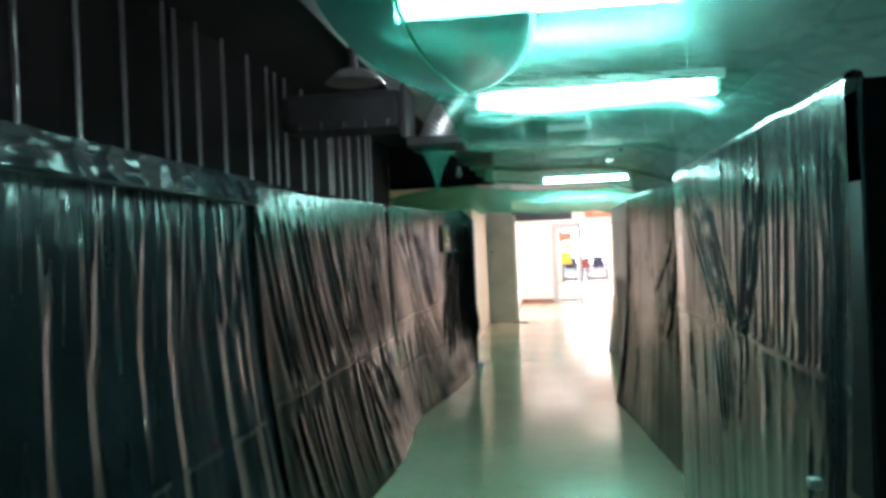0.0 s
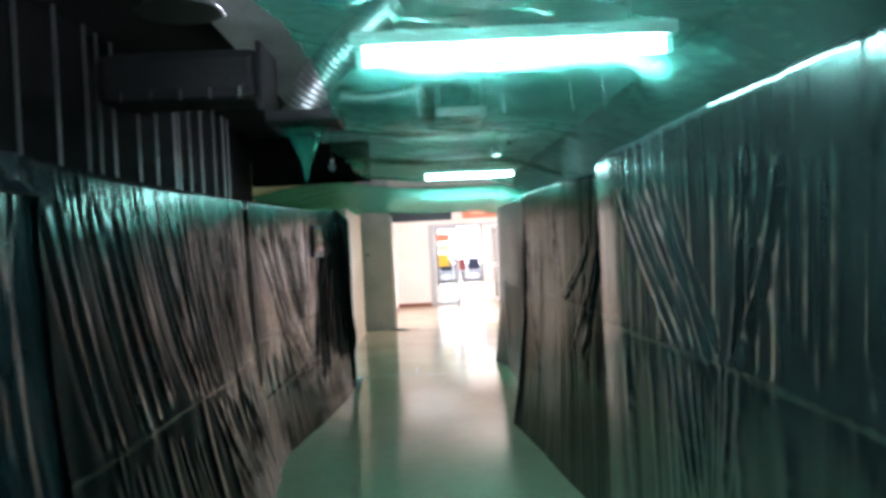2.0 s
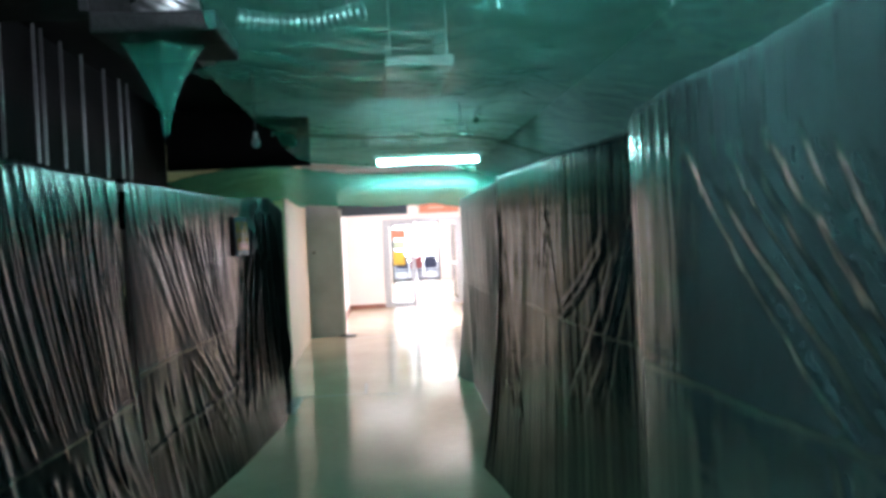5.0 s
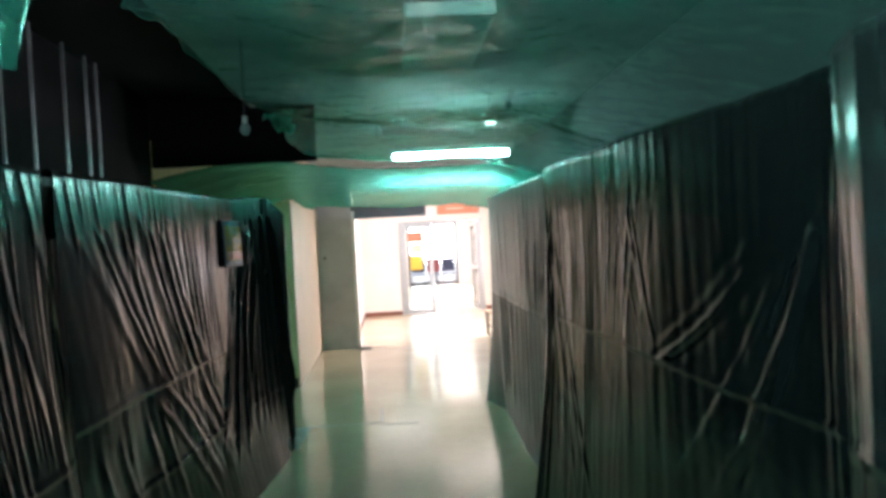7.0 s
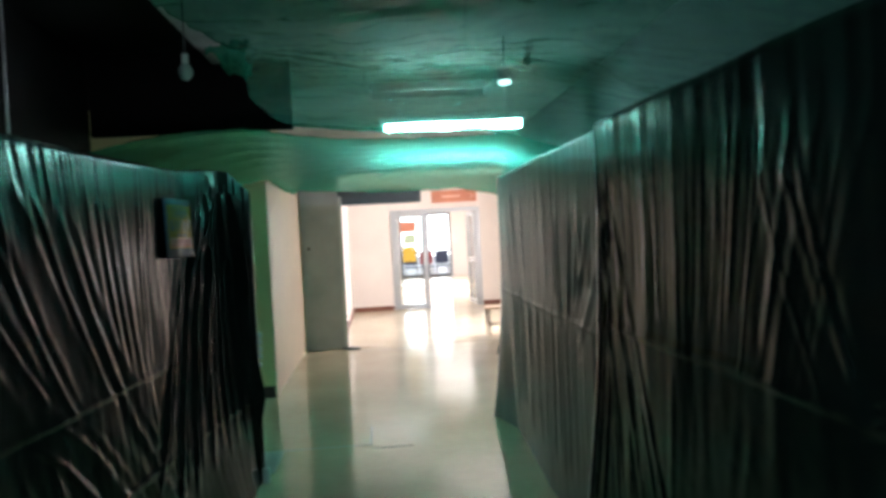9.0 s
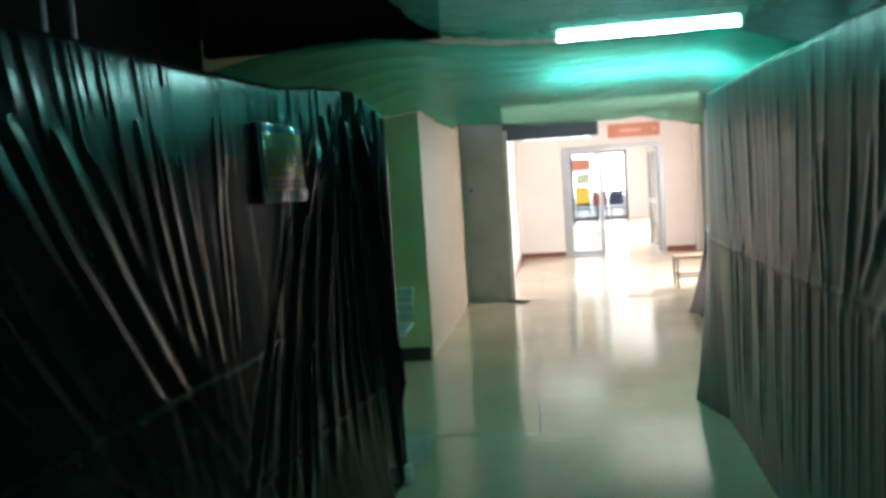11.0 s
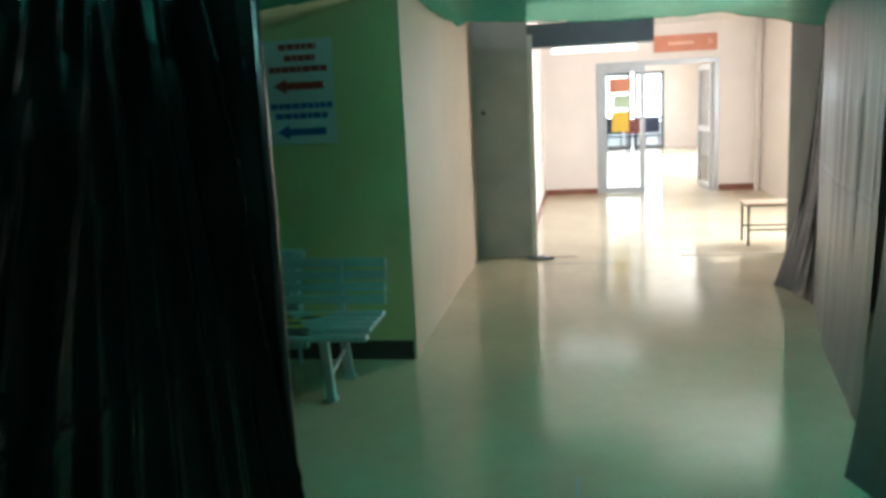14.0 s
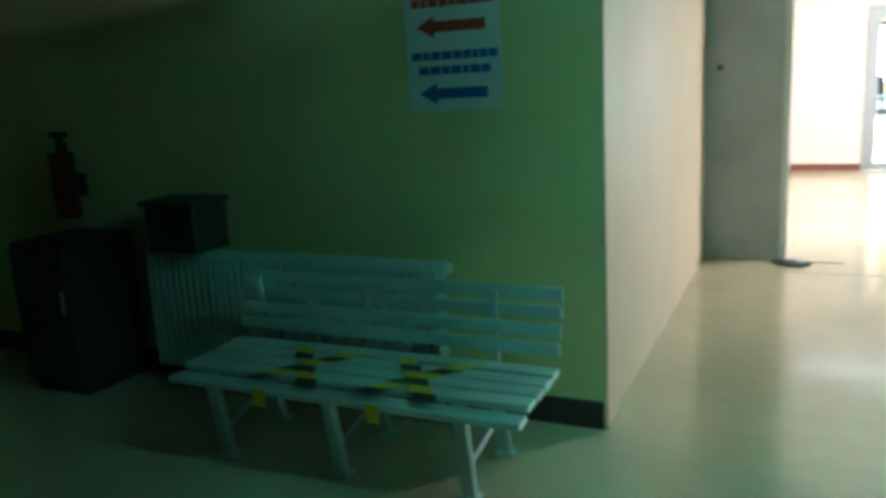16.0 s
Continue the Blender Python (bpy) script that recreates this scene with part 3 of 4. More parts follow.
tagged(part("partition_end", bm, M_BLUEBK), "dark plastic-wrapped end of the partition", "partition")


# ---- green net overhead ----
def net(name, xs, ys, zf, material, label, seed, thick=130, crumple=0.85):
    U, W = np.meshgrid(np.linspace(0, 1, int((ys[1] - ys[0]) * 56)), np.linspace(0, 1, thick), indexing="ij")
    Y = ys[0] + (ys[1] - ys[0]) * U
    xl = xs[0](Y)
    xr = xs[1](Y)
    X = xl + (xr - xl) * W
    Z = zf(X, Y, W, U)
    d = 0.018 * fbm(X * 2.5, Y * 1.6, seed) + 0.014 * (1 - np.abs(np.sin(7 * X + 3 * Y * np.sin(Y * 0.7) + 4 * fbm(X, Y * 1.5, seed + 1)))) ** 3 + 0.010 * (1 - np.abs(np.sin(5 * Y + 3 * fbm(X * 2, Y, seed + 4)))) ** 4 + 0.004 * fbm(X * 15, Y * 12, seed + 2) + 0.008 * (1 - np.abs(np.sin(13 * X - 6 * Y + 3 * fbm(X * 1.3, Y * 1.3, seed + 7)))) ** 5 + 0.007 * (1 - np.abs(np.sin(9 * X + 11 * Y + 4 * fbm(X * 1.1, Y, seed + 8)))) ** 6 + 0.034 * np.abs(fbm(X * 4.5 + Y, Y * 3.2 - X, seed + 5)) ** 0.8
    pts = np.stack([X + 0.03 * fbm(Y * 3, W, seed + 3) * (1 - W), Y, Z + crumple * d], -1)
    root = empty(name)
    grid_mesh("sheet", pts, material, root)
    for nm, line in (("hem_cord", pts[:, 0]), ("hem_cord", pts[:, -1]), ("edge_hem", pts[0]), ("edge_hem", pts[-1])):
        ring = []
        for a in np.linspace(0, 2 * math.pi, 7):
            q = line.copy()
            q[:, 2] += 0.003 * math.sin(a)
            q[:, 0 if nm == "hem_cord" else 1] += 0.003 * math.cos(a)
            ring.append(q)
        grid_mesh(nm, np.stack(ring, 1), M_NET, root)
    return tagged(root, label, "net")


net("shade_net", (lambda y: np.interp(y, [0, 2.6, 4.5, 6.3, 7.1, 8.6, 9.4, 11.0, 12.5], [-0.30, -0.26, -0.16, -0.15, -0.46, -0.40, -0.30, -0.50, -0.30]), lambda y: 1.75 + 0 * y), (0.3, 12.45),
    lambda X, Y, W, U: 2.20 + 0.20 * np.clip((Y - 6) / 5.0, 0, 1) + 0.10 * np.clip(0.2 - X, 0, 1) - 0.30 * np.clip(X - 1.0, 0, 2) ** 1.2
    - 0.04 * np.cos((Y - 1.2) * 2 * math.pi / 2.6),
    M_NET, "translucent green shade net sagging under the ceiling lamps", 11)
def net2_left(y):
    k = np.clip((y - 13.3) / 0.9, 0, 1)
    return -1.76 + 0.92 * k * k * (3 - 2 * k)


net("shade_net", (net2_left, lambda y: 2.05 + 0 * y), (11.75, 16.35),
    lambda X, Y, W, U: 2.27 - 0.03 * U + 0.13 * np.exp(-((X + 0.95) / 0.75) ** 2) * (1 - U) ** 2 - 0.28 * np.clip(X - 1.25, 0, 2) - (0.04 + 0.5 * U) * np.clip(-0.75 - X, 0, 2) - 0.09 * np.sin(math.pi * np.clip(W, 0, 1)) * U
    - 0.05 * np.sin(math.pi * U)
    + 0.035 * (1 - W) * (1 - np.abs(np.sin(5.0 * (Y - 11.6) / (0.10 + 0.55 * (1 - W)) + 0.5 * fbm(X, Y, 6)))) ** 2 * np.clip((14.2 - Y) / 1.5, 0, 1),
    M_NET2, "dense green shade net hung low before the hall opening", 12, thick=120, crumple=0.45)

# a sagging pocket of the net
U, W = np.meshgrid(np.linspace(0, 2 * math.pi, 60), np.linspace(0, 1, 26), indexing="ij")
R = np.sin(W * math.pi / 2) * (1 + 0.05 * fbm(U * 1.0, W * 2, 3))
pts = np.stack([0.07 + 0.26 * R * np.cos(U), 3.30 + 0.76 * R * np.sin(U), 2.03 + 0.17 * (1 - np.sqrt(np.clip(1 - (0.98 * R / R.max()) ** 2, 0, 1)))], -1)
pocket = empty("net_pocket")
grid_mesh("sheet", pts, M_NET3, pocket)
bm = bmesh.new()
for k in range(16):
    a, b = -0.9 + 0.1125 * k, -0.9 + 0.1125 * (k + 1)
    rod(bm, *[(0.07 + 0.02 * math.sin(3 * u), 3.30 + 0.76 * u, 2.026 + 0.17 * (1 - math.sqrt(1 - (0.98 * u) ** 2))) for u in (a, b)], 0.004, 6)
part("seam", bm, M_NET2, pocket, "darker sewn seam of the net")
tagged(pocket, "rounded sagging pocket of doubled green net", "net")
# torn corner of net that hangs to a point
U, W = np.meshgrid(np.linspace(0, 1, 24), np.linspace(0, 1, 24), indexing="ij")
wid = 0.16 * (1 - W) ** 1.7 + 0.004
pts = np.stack([-0.33 + (U - 0.5) * 2 * wid, 6.15 + 0.04 * np.sin(U * 9) * (1 - W) + 0.05 * (U - 0.5), 2.26 - 0.33 * W + 0.008 * fbm(U * 6, W * 5, 4)], -1)
tagged(grid_mesh("net_corner", pts, M_NET), "loose corner of green net hanging to a point", "net")
# bunched rag of net at the edge
tagged(grid_mesh("net_rag", np.stack([-0.32 + 0.16 * (U - 0.5) * (1 - 0.4 * W) + 0.03 * fbm(U * 9, W * 7, 9), 9.45 + 0.30 * (W - 0.5) + 0.04 * fbm(U * 7, W * 9, 8), 2.38 - 0.06 * W + 0.045 * fbm(U * 12, W * 10, 7)], -1), M_NET2),
       "bunched rag of green net at the torn edge", "net")


# ---- lamps ----
def batten(name, x0, x1, y, z, tube_mat, label, hang=None):
    root = empty(name, (0, 0, 0))
    part("housing", box_bm(x0 - 0.02, x1 + 0.02, y - 0.05, y + 0.05, z + 0.032, z + 0.085, bevel=0.006), M_WHITE, root)
    for s, x in ((1, x0), (-1, x1)):
        part("end_cap", box_bm(min(x, x + 0.028 * s), max(x, x + 0.028 * s), y - 0.034, y + 0.034, z - 0.033, z + 0.031, bevel=0.004), M_WHITE, root)
    part("tube", rod_bm((x0 + 0.028, y, z), (x1 - 0.028, y, z), 0.03, 18), tube_mat, root)
    if hang:
        for x in (x0 + 0.15, x1 - 0.15):
            part("hanger", rod_bm((x, y, z + 0.085), (x, y, hang), 0.004, 8), M_STUD, root)
    return tagged(root, label, "ceiling lamp", group="fluorescent battens")


batten("fluorescent_lamp", 0.0, 1.20, 5.27, 2.305, M_TUBEB, "lit white fluorescent batten above the green net", 3.0)
batten("fluorescent_lamp", -0.12, 0.76, 3.62, 2.29, M_TUBE, "lit white fluorescent batten above the net pocket", 3.0)
batten("fluorescent_lamp", 0.31, 1.51, 12.7, 2.485, M_TUBEC, "lit white fluorescent batten near the corridor end", 3.0)
batten("fluorescent_lamp", -0.24, 1.00, 21.6, 2.285, M_TUBE2, "lit fluorescent batten hung in the hall", 2.72)


# ---- exposed studs and ducts above the left partition ----
st = part("metal_stud", box_bm(-0.009, 0.009, -0.006, 0.006, 0, 1.1, bevel=0.003), M_STUD)
tagged(st, "galvanised metal wall stud standing bare", "stud", group="bare wall studs")
st.location = (-1.72, 2.9, 1.9)
for k in range(1, 24):
    # every fifth stud is doubled where two boards met
    yy = 2.9 + 0.413 * (k - (k + 2) // 5) + 0.15 * ((k + 2) % 5 == 0) + 0.03 * math.sin(k * 3.1)
    copy_thing(st, pose(-1.72, yy, 1.9, 0, 0, 6 * math.sin(k * 2.3)))
structure("stud_rail", box_bm(-1.76, -1.68, 2.6, 11.6, 1.84, 1.9, bevel=0.004), M_STUD, "metal floor rail under the bare studs", "rail")
structure("plaster_panel", box_bm(-1.775, -1.745, 2.6, 11.6, 0.0, 1.83), M_DARKW, "lower wall lining under the studs, coloured near-black for shade", "wall")

duct = empty("air_duct")
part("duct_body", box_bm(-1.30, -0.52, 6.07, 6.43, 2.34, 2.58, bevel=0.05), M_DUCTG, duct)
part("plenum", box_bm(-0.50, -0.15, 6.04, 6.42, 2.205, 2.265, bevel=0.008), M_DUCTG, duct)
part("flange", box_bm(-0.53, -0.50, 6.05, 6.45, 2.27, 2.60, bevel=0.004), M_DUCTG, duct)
tagged(duct, "dull metal air duct with a plenum box", "duct")


def flex(name, pts, r, label, pitch=0.028):
    """Ribbed flexible duct along a bent line."""
    P = [Vector(p) for p in pts]
    n = 110
    rings = []
    for i in range(n + 1):
        t = i / n * (len(P) - 1)
        k = min(int(t), len(P) - 2)
        a = P[max(k - 1, 0)]; b = P[k]; c = P[k + 1]; d2 = P[min(k + 2, len(P) - 1)]
        s = t - k
        p = 0.5 * ((2 * b) + (c - a) * s + (2 * a - 5 * b + 4 * c - d2) * s * s + (3 * b - a - 3 * c + d2) * s ** 3)
        rings.append(p)
    pts2 = np.zeros((n + 1, 25, 3))
    run = 0
    for i, p in enumerate(rings):
        tg = (rings[min(i + 1, n)] - rings[max(i - 1, 0)]).normalized()
        up = Vector((0, 0, 1)) if abs(tg.z) < 0.9 else Vector((0, 1, 0))
        e1 = tg.cross(up).normalized(); e2 = tg.cross(e1)
        if i:
            run += (p - rings[i - 1]).length
        rr = r * (1 + 0.07 * math.sin(run / pitch * 2 * math.pi))
        for j in range(25):
            a = j / 24 * 2 * math.pi
            pts2[i, j] = p + rr * (math.cos(a) * e1 + math.sin(a) * e2)
    return tagged(grid_mesh(name, pts2, M_FLEX), label, "duct")


flex("flexible_duct", [(-0.37, 6.23, 2.24), (-0.32, 6.20, 2.34), (-0.22, 6.16, 2.46), (-0.06, 6.1, 2.60), (0.15, 6.05, 2.77)], 0.085, "ribbed silver foil flexible duct rising from the plenum")
for k2 in range(5):
    xx = -1.18 + 0.14 * k2
    part("strap", box_bm(xx, xx + 0.012, 6.062, 6.066, 2.335, 2.39), M_FOIL, duct)
dish = empty("round_vent_cap")
bm = bmesh.new()
bmesh.ops.create_cone(bm, cap_ends=True, segments=32, radius1=0.125, radius2=0.07, depth=0.05, matrix=Matrix.Translation((-0.47, 4.62, 2.33)))
part("cap", bm, M_TBLK, dish)
part("rim", box_bm(-0.36, -0.345, 4.56, 4.68, 2.305, 2.313, bevel=0.002), M_FOIL, dish)
part("stem", rod_bm((-0.47, 4.62, 2.35), (-0.47, 4.62, 3.0), 0.02, 12), M_DUCTG, dish)
tagged(dish, "round dark vent cap on a stem below the ceiling", "vent")
flex("flexible_duct", [(-0.22, 6.85, 2.47), (-0.05, 6.9, 2.46), (0.12, 6.9, 2.47), (0.27, 6.86, 2.49)], 0.04, "ribbed silver flexible duct above the net")
# pale rods added to draw the bright streaks that glint on the net
for x, y in ((0.22, 5.6), (0.585, 5.65), (0.87, 5.6), (1.02, 5.65)):
    tagged(part("glint_rod", rod_bm((x + 0.012, y, 2.13), (x, y, 2.27), 0.0011, 6), M_CABIN), "thin pale rod added for a bright glint in the net", "cord", group="net tie cords")
for x, y in ((0.1, 5.0), (1.04, 5.0), (0.7, 9.6), (0.2, 10.6)):
    tagged(part("hanger_wire", rod_bm((x, y + 0.2, 2.46), (x + 0.03, y + 0.2, 2.9), 0.003, 6), M_FOIL), "thin bright metal ceiling hanger wire", "wire", group="ceiling hanger wires")
bm = box_bm(0.37, 0.74, 8.0, 8.95, 2.52, 2.58, bevel=0.01)
for x, y in ((0.4, 8.05), (0.71, 8.05), (0.4, 8.9), (0.71, 8.9)):
    rod(bm, (x, y, 2.58), (x, y, 3.0), 0.004, 6)
tagged(part("ceiling_panel", bm, M_CEILW), "pale ceiling panel left above the net", "panel")
batten("fluorescent_lamp", 0.25, 1.05, 11.79, 2.60, M_WHITE, "unlit white batten above the net", 3.0)
spot = empty("ceiling_spot")
part("lens", rod_bm((1.15, 11.4, 2.58), (1.15, 11.4, 2.60), 0.042, 20), M_TUBE2, spot)
part("housing", rod_bm((1.15, 11.4, 2.60), (1.15, 11.4, 2.68), 0.05, 20), M_WHITE, spot)
part("stem", rod_bm((1.15, 11.4, 2.68), (1.15, 11.4, 3.0), 0.008, 8), M_STUD, spot)
tagged(spot, "small bright round ceiling spot on a stem", "ceiling lamp")
wrap = rod_bm((1.30, 11.35, 2.72), (1.42, 11.75, 3.0), 0.03, 14)
tagged(part("wrapped_pipe", wrap, M_FOIL), "shiny plastic-wrapped pipe end above the net", "pipe")


# ---- notice on the left sheeting ----
def lettering(words, size, x, y, z, depth, material, parent):
    """Flat raised letters that face +x, centred at y and standing on z."""
    cu = bpy.data.curves.new("lettering", 'FONT')
    cu.body, cu.size, cu.extrude, cu.align_x = words, size, depth, 'CENTER'
    ob = new("lettering", cu)
    me = bpy.data.meshes.new_from_object(ob)
    bpy.data.objects.remove(ob)
    me.transform(Matrix(((0, 0, 1, x), (1, 0, 0, y), (0, 1, 0, z), (0, 0, 0, 1))))
    me.materials.append(material)
    ob = new("lettering", me)
    ob.parent = parent
    return ob


nt_ = empty("notice_pouch")
part("sleeve", box_bm(-0.004, 0.004, -0.225, 0.20, -0.165, 0.155, bevel=0.003), M_NAVY, nt_, "dark blue plastic sleeve")
part("paper", box_bm(0.004, 0.008, -0.188, 0.185, -0.118, 0.118), M_NOTE, nt_, "yellow printed sheet")
part("paper_foot", box_bm(0.008, 0.0088, -0.18, 0.178, -0.112, -0.060), M_ORANGE, nt_, "orange band at the foot of the sheet")
lettering("TEREN", 0.078, 0.0088, 0, 0.052, 0.0006, M_INK, nt_)
lettering("BUDOWY", 0.078, 0.0088, 0, -0.022, 0.0006, M_INK, nt_)
for z, h, w in ((-0.045, 0.012, 0.16), (-0.080, 0.012, 0.30), (-0.100, 0.012, 0.34)):
    part("print_bar", box_bm(0.0088, 0.0098, -w / 2, w / 2, z - h / 2, z + h / 2), M_INK if z > -0.06 else M_RED, nt_)
Un, Wn = np.meshgrid(np.linspace(-1, 1, 40), np.linspace(-1, 1, 40), indexing="ij")
pouch = grid_mesh("pouch_film", np.stack([0.012 + 0.014 * (1 - Un ** 2) * (1 - Wn ** 2) + 0.005 * fbm(Un * 5, Wn * 4, 31) * (1 - Un ** 4), -0.012 + 0.212 * Un, -0.005 + 0.155 * Wn], -1), M_FILM, nt_)
pouch["label"] = "clear shiny plastic pouch front"
pouch.visible_shadow = False
tagged(nt_, "yellow TEREN BUDOWY notice in a blue sleeve pinned to sheeting", "notice")
nt_.matrix_world = pose(-0.846, 10.505, 1.695, 0, -2, -4.5)


# ---- benches ----
def bench(name, x0, x1, yb, yf, label):
    root = empty(name)
    ys = np.linspace(yf, yb - 0.05, 5 if abs(yb - yf) > 0.3 else 3)
    wd = abs(ys[1] - ys[0]) * 0.43
    for i, y in enumerate(ys):
        z = 0.43 - (0.022 if i == 0 else 0.0) + (0.004 if i == len(ys) - 1 else 0)
        part("seat_slat", box_bm(x0, x1, y - wd, y + wd, z - 0.028, z, bevel=0.007), M_BENCH, root)
    for i in range(4):
        z = 0.495 + 0.066 * i
        y = yb + (0.005 + 0.018 * i)
        part("back_slat", box_bm(x0, x1, y - 0.012, y + 0.012, z - 0.026, z + 0.026, bevel=0.009), M_BENCH, root)
    xs = np.linspace(x0 + 0.10, x1 - 0.265, 3)
    for x in xs:
        for nm, ya, yc in (("front_leg", yf + 0.15, yf + 0.08), ("rear_leg", yb + 0.10, yb - 0.02)):
            bm = bmesh.new()
            v = box(bm, x - 0.026, x + 0.026, -0.02, 0.02, 0, 0.40, bevel=0.008)
            for w in bm.verts:
                w.co.y += ya + (yc - ya) * w.co.z / 0.40
            leg = part(nm, bm, M_BENCH, root)
            part("foot", box_bm(x - 0.036, x + 0.036, ya - 0.032, ya + 0.032, 0, 0.018, bevel=0.006), M_BENCH, leg)
        part("stretcher", rod_bm((x, yf + 0.13, 0.13), (x, yb + 0.05, 0.20), 0.012, 10), M_BENCH, root)
        part("back_post", box_bm(x - 0.016, x + 0.016, min(yb + 0.018, yb + 0.04), max(yb + 0.018, yb + 0.04), 0.40, 0.70, bevel=0.004), M_BENCH, root)
    return tagged(root, label, "bench")


bench("slatted_bench", -2.41, -0.955, 13.80, 13.38, "pale blue-white slatted bench with hazard tape on its seat")

# fluted radiator on the green wall, behind the bench
rad = empty("radiator")
flute = part("fin", box_bm(-0.017, 0.017, 14.075, 14.17, 0.11, 0.70, bevel=0.010), M_BENCH, rad)
flute.location.x = -3.20
for k in range(1, 38):
    fin = new("fin", flute.data)
    fin.parent = rad
    fin.location.x = -3.20 + 0.0435 * k
part("top_pipe", rod_bm((-3.235, 14.12, 0.70), (-1.545, 14.12, 0.70), 0.032, 14), M_BENCH, rad)
part("bottom_pipe", rod_bm((-3.235, 14.12, 0.13), (-1.545, 14.12, 0.13), 0.026, 14), M_BENCH, rad)
part("end_plug", rod_bm((-1.545, 14.12, 0.70), (-1.525, 14.12, 0.70), 0.022, 12), M_WHITE, rad)
part("feed_pipe", rod_bm((-1.60, 14.12, 0.0), (-1.60, 14.12, 0.13), 0.012, 10), M_BENCH, rad)
for x in (-3.0, -2.4, -1.8):
    part("bracket", box_bm(x - 0.015, x + 0.015, 14.16, 14.2485, 0.60, 0.64), M_BENCH, rad)
tagged(rad, "pale blue-white fluted radiator on the green wall behind the bench", "radiator")



def tape(x, y0, label):
    """Crossed hazard tape over the seat."""
    root = empty("hazard_tape")
    for s in (1, -1):
        n = 6
        for i in range(n):
            t0, t1 = i / n, (i + 1) / n
            def pt(t):
                return Vector((x + s * 0.26 * (t - 0.5), y0 + 0.36 * t, 0.0))
            a, b = pt(t0), pt(t1)
            bm = bmesh.new()
            zz = 0.434 + (0.0015 if s < 0 else 0.0)
            v = [bm.verts.new((p.x + dx, p.y, zz + dz)) for dz in (0, 0.0012) for p, dx in ((a, -0.050), (a, 0.036), (b, 0.052), (b, -0.034))]
            for fidx in ((0, 1, 2, 3), (7, 6, 5, 4), (0, 4, 5, 1), (1, 5, 6, 2), (2, 6, 7, 3), (3, 7, 4, 0)):
                bm.faces.new([v[j] for j in fidx])
            part("stripe", bm, M_TYEL if i % 2 else M_TBLK, root)
    bm = box_bm(x - 0.10, x - 0.045, 13.334, 13.337, 0.34, 0.408)
    part("tail", bm, M_TYEL, root)
    return tagged(root, label, "tape", group="hazard tape crosses")


tape(-1.42, 13.36, "crossed yellow and black hazard tape stuck on the bench seat")
tape(-1.90, 13.36, "crossed yellow and black hazard tape stuck on the bench seat")

# ---- direction notices on the green wall ----
def arrow_sign(zc, h, ink, words, label):
    root = empty("direction_notice")
    part("sheet", box_bm(-1.735, -1.305, 14.243, 14.2485, zc - h / 2, zc + h / 2), M_PAPER, root)
    for zz, x0, x1, hh in words:
        x = x0
        while x < x1 - 0.01:
            w = random.uniform(0.022, 0.05)
            part("print_bar", box_bm(x, min(x + w, x1), 14.2405, 14.243, zz - hh / 2, zz + hh / 2), ink, root)
            x += w + 0.006
    az = zc - h / 2 + 0.075
    bm = bmesh.new()
    outline = [(-1.68, az), (-1.60, az + 0.045), (-1.60, az + 0.022), (-1.37, az + 0.022), (-1.37, az - 0.022), (-1.60, az - 0.022), (-1.60, az - 0.045)]
    lo = [bm.verts.new((x, 14.240, z)) for x, z in outline]
    hi = [bm.verts.new((x, 14.243, z)) for x, z in outline]
    bm.faces.new(lo)
    for i in range(7):
        bm.faces.new((lo[i], hi[i], hi[(i + 1) % 7], lo[(i + 1) % 7]))
    part("arrow", bm, ink, root)
    return tagged(root, label, "notice", group="direction notices")


arrow_sign(1.80, 0.345, M_RED, ((1.93, -1.63, -1.40, 0.035), (1.865, -1.60, -1.41, 0.035), (1.80, -1.70, -1.33, 0.035)), "white paper notice with red lettering and a red arrow")
arrow_sign(1.49, 0.27, M_BLUE, ((1.585, -1.71, -1.32, 0.034), (1.525, -1.68, -1.34, 0.034)), "white paper notice with blue lettering and a blue arrow")

# ---- things in the dark side room ----
crate = empty("dark_crate")
part("body", box_bm(-3.10, -2.79, 13.99, 14.23, 0.733, 0.96, bevel=0.012), M_DARKBOX, crate)
part("lid", box_bm(-3.12, -2.77, 13.97, 14.24, 0.96, 0.99, bevel=0.01), M_DARKBOX, crate)
for z in (0.80, 0.85, 0.90):
    part("slot_rib", box_bm(-3.08, -2.81, 13.982, 13.992, z, z + 0.02), M_NAVY, crate)
tagged(crate, "dark slotted crate resting on the radiator", "crate")
# cabinet takes the crate's dark colour in place of the side room's shadow
cab = empty("low_cabinet")
part("body", box_bm(-3.85, -3.45, 13.8, 14.22, 0.06, 0.80, bevel=0.008), M_DARKBOX, cab)
dr = part("door", box_bm(-3.84, -3.46, 13.782, 13.80, 0.08, 0.78, bevel=0.006), M_DARKBOX, cab)
part("handle", box_bm(-3.50, -3.485, 13.765, 13.782, 0.45, 0.57, bevel=0.004), M_STUD, dr)
part("plinth", box_bm(-3.83, -3.47, 13.83, 14.2, 0.0, 0.06), M_DARKBOX, cab)
tagged(cab, "low cabinet against the green wall, coloured dark for its shadow", "cabinet")
ext = empty("fire_extinguisher")
part("cylinder", rod_bm((-3.79, 14.14, 0.87), (-3.79, 14.14, 1.22), 0.065, 20), M_EXT, ext)
part("valve", rod_bm((-3.79, 14.14, 1.22), (-3.79, 14.14, 1.30), 0.022, 12), M_DARKBOX, ext)
part("lever", box_bm(-3.84, -3.74, 14.12, 14.16, 1.30, 1.33, bevel=0.004), M_DARKBOX, ext)
part("hose", rod_bm((-3.72, 14.12, 0.95), (-3.74, 14.13, 1.28), 0.012, 10), M_DARKBOX, ext)
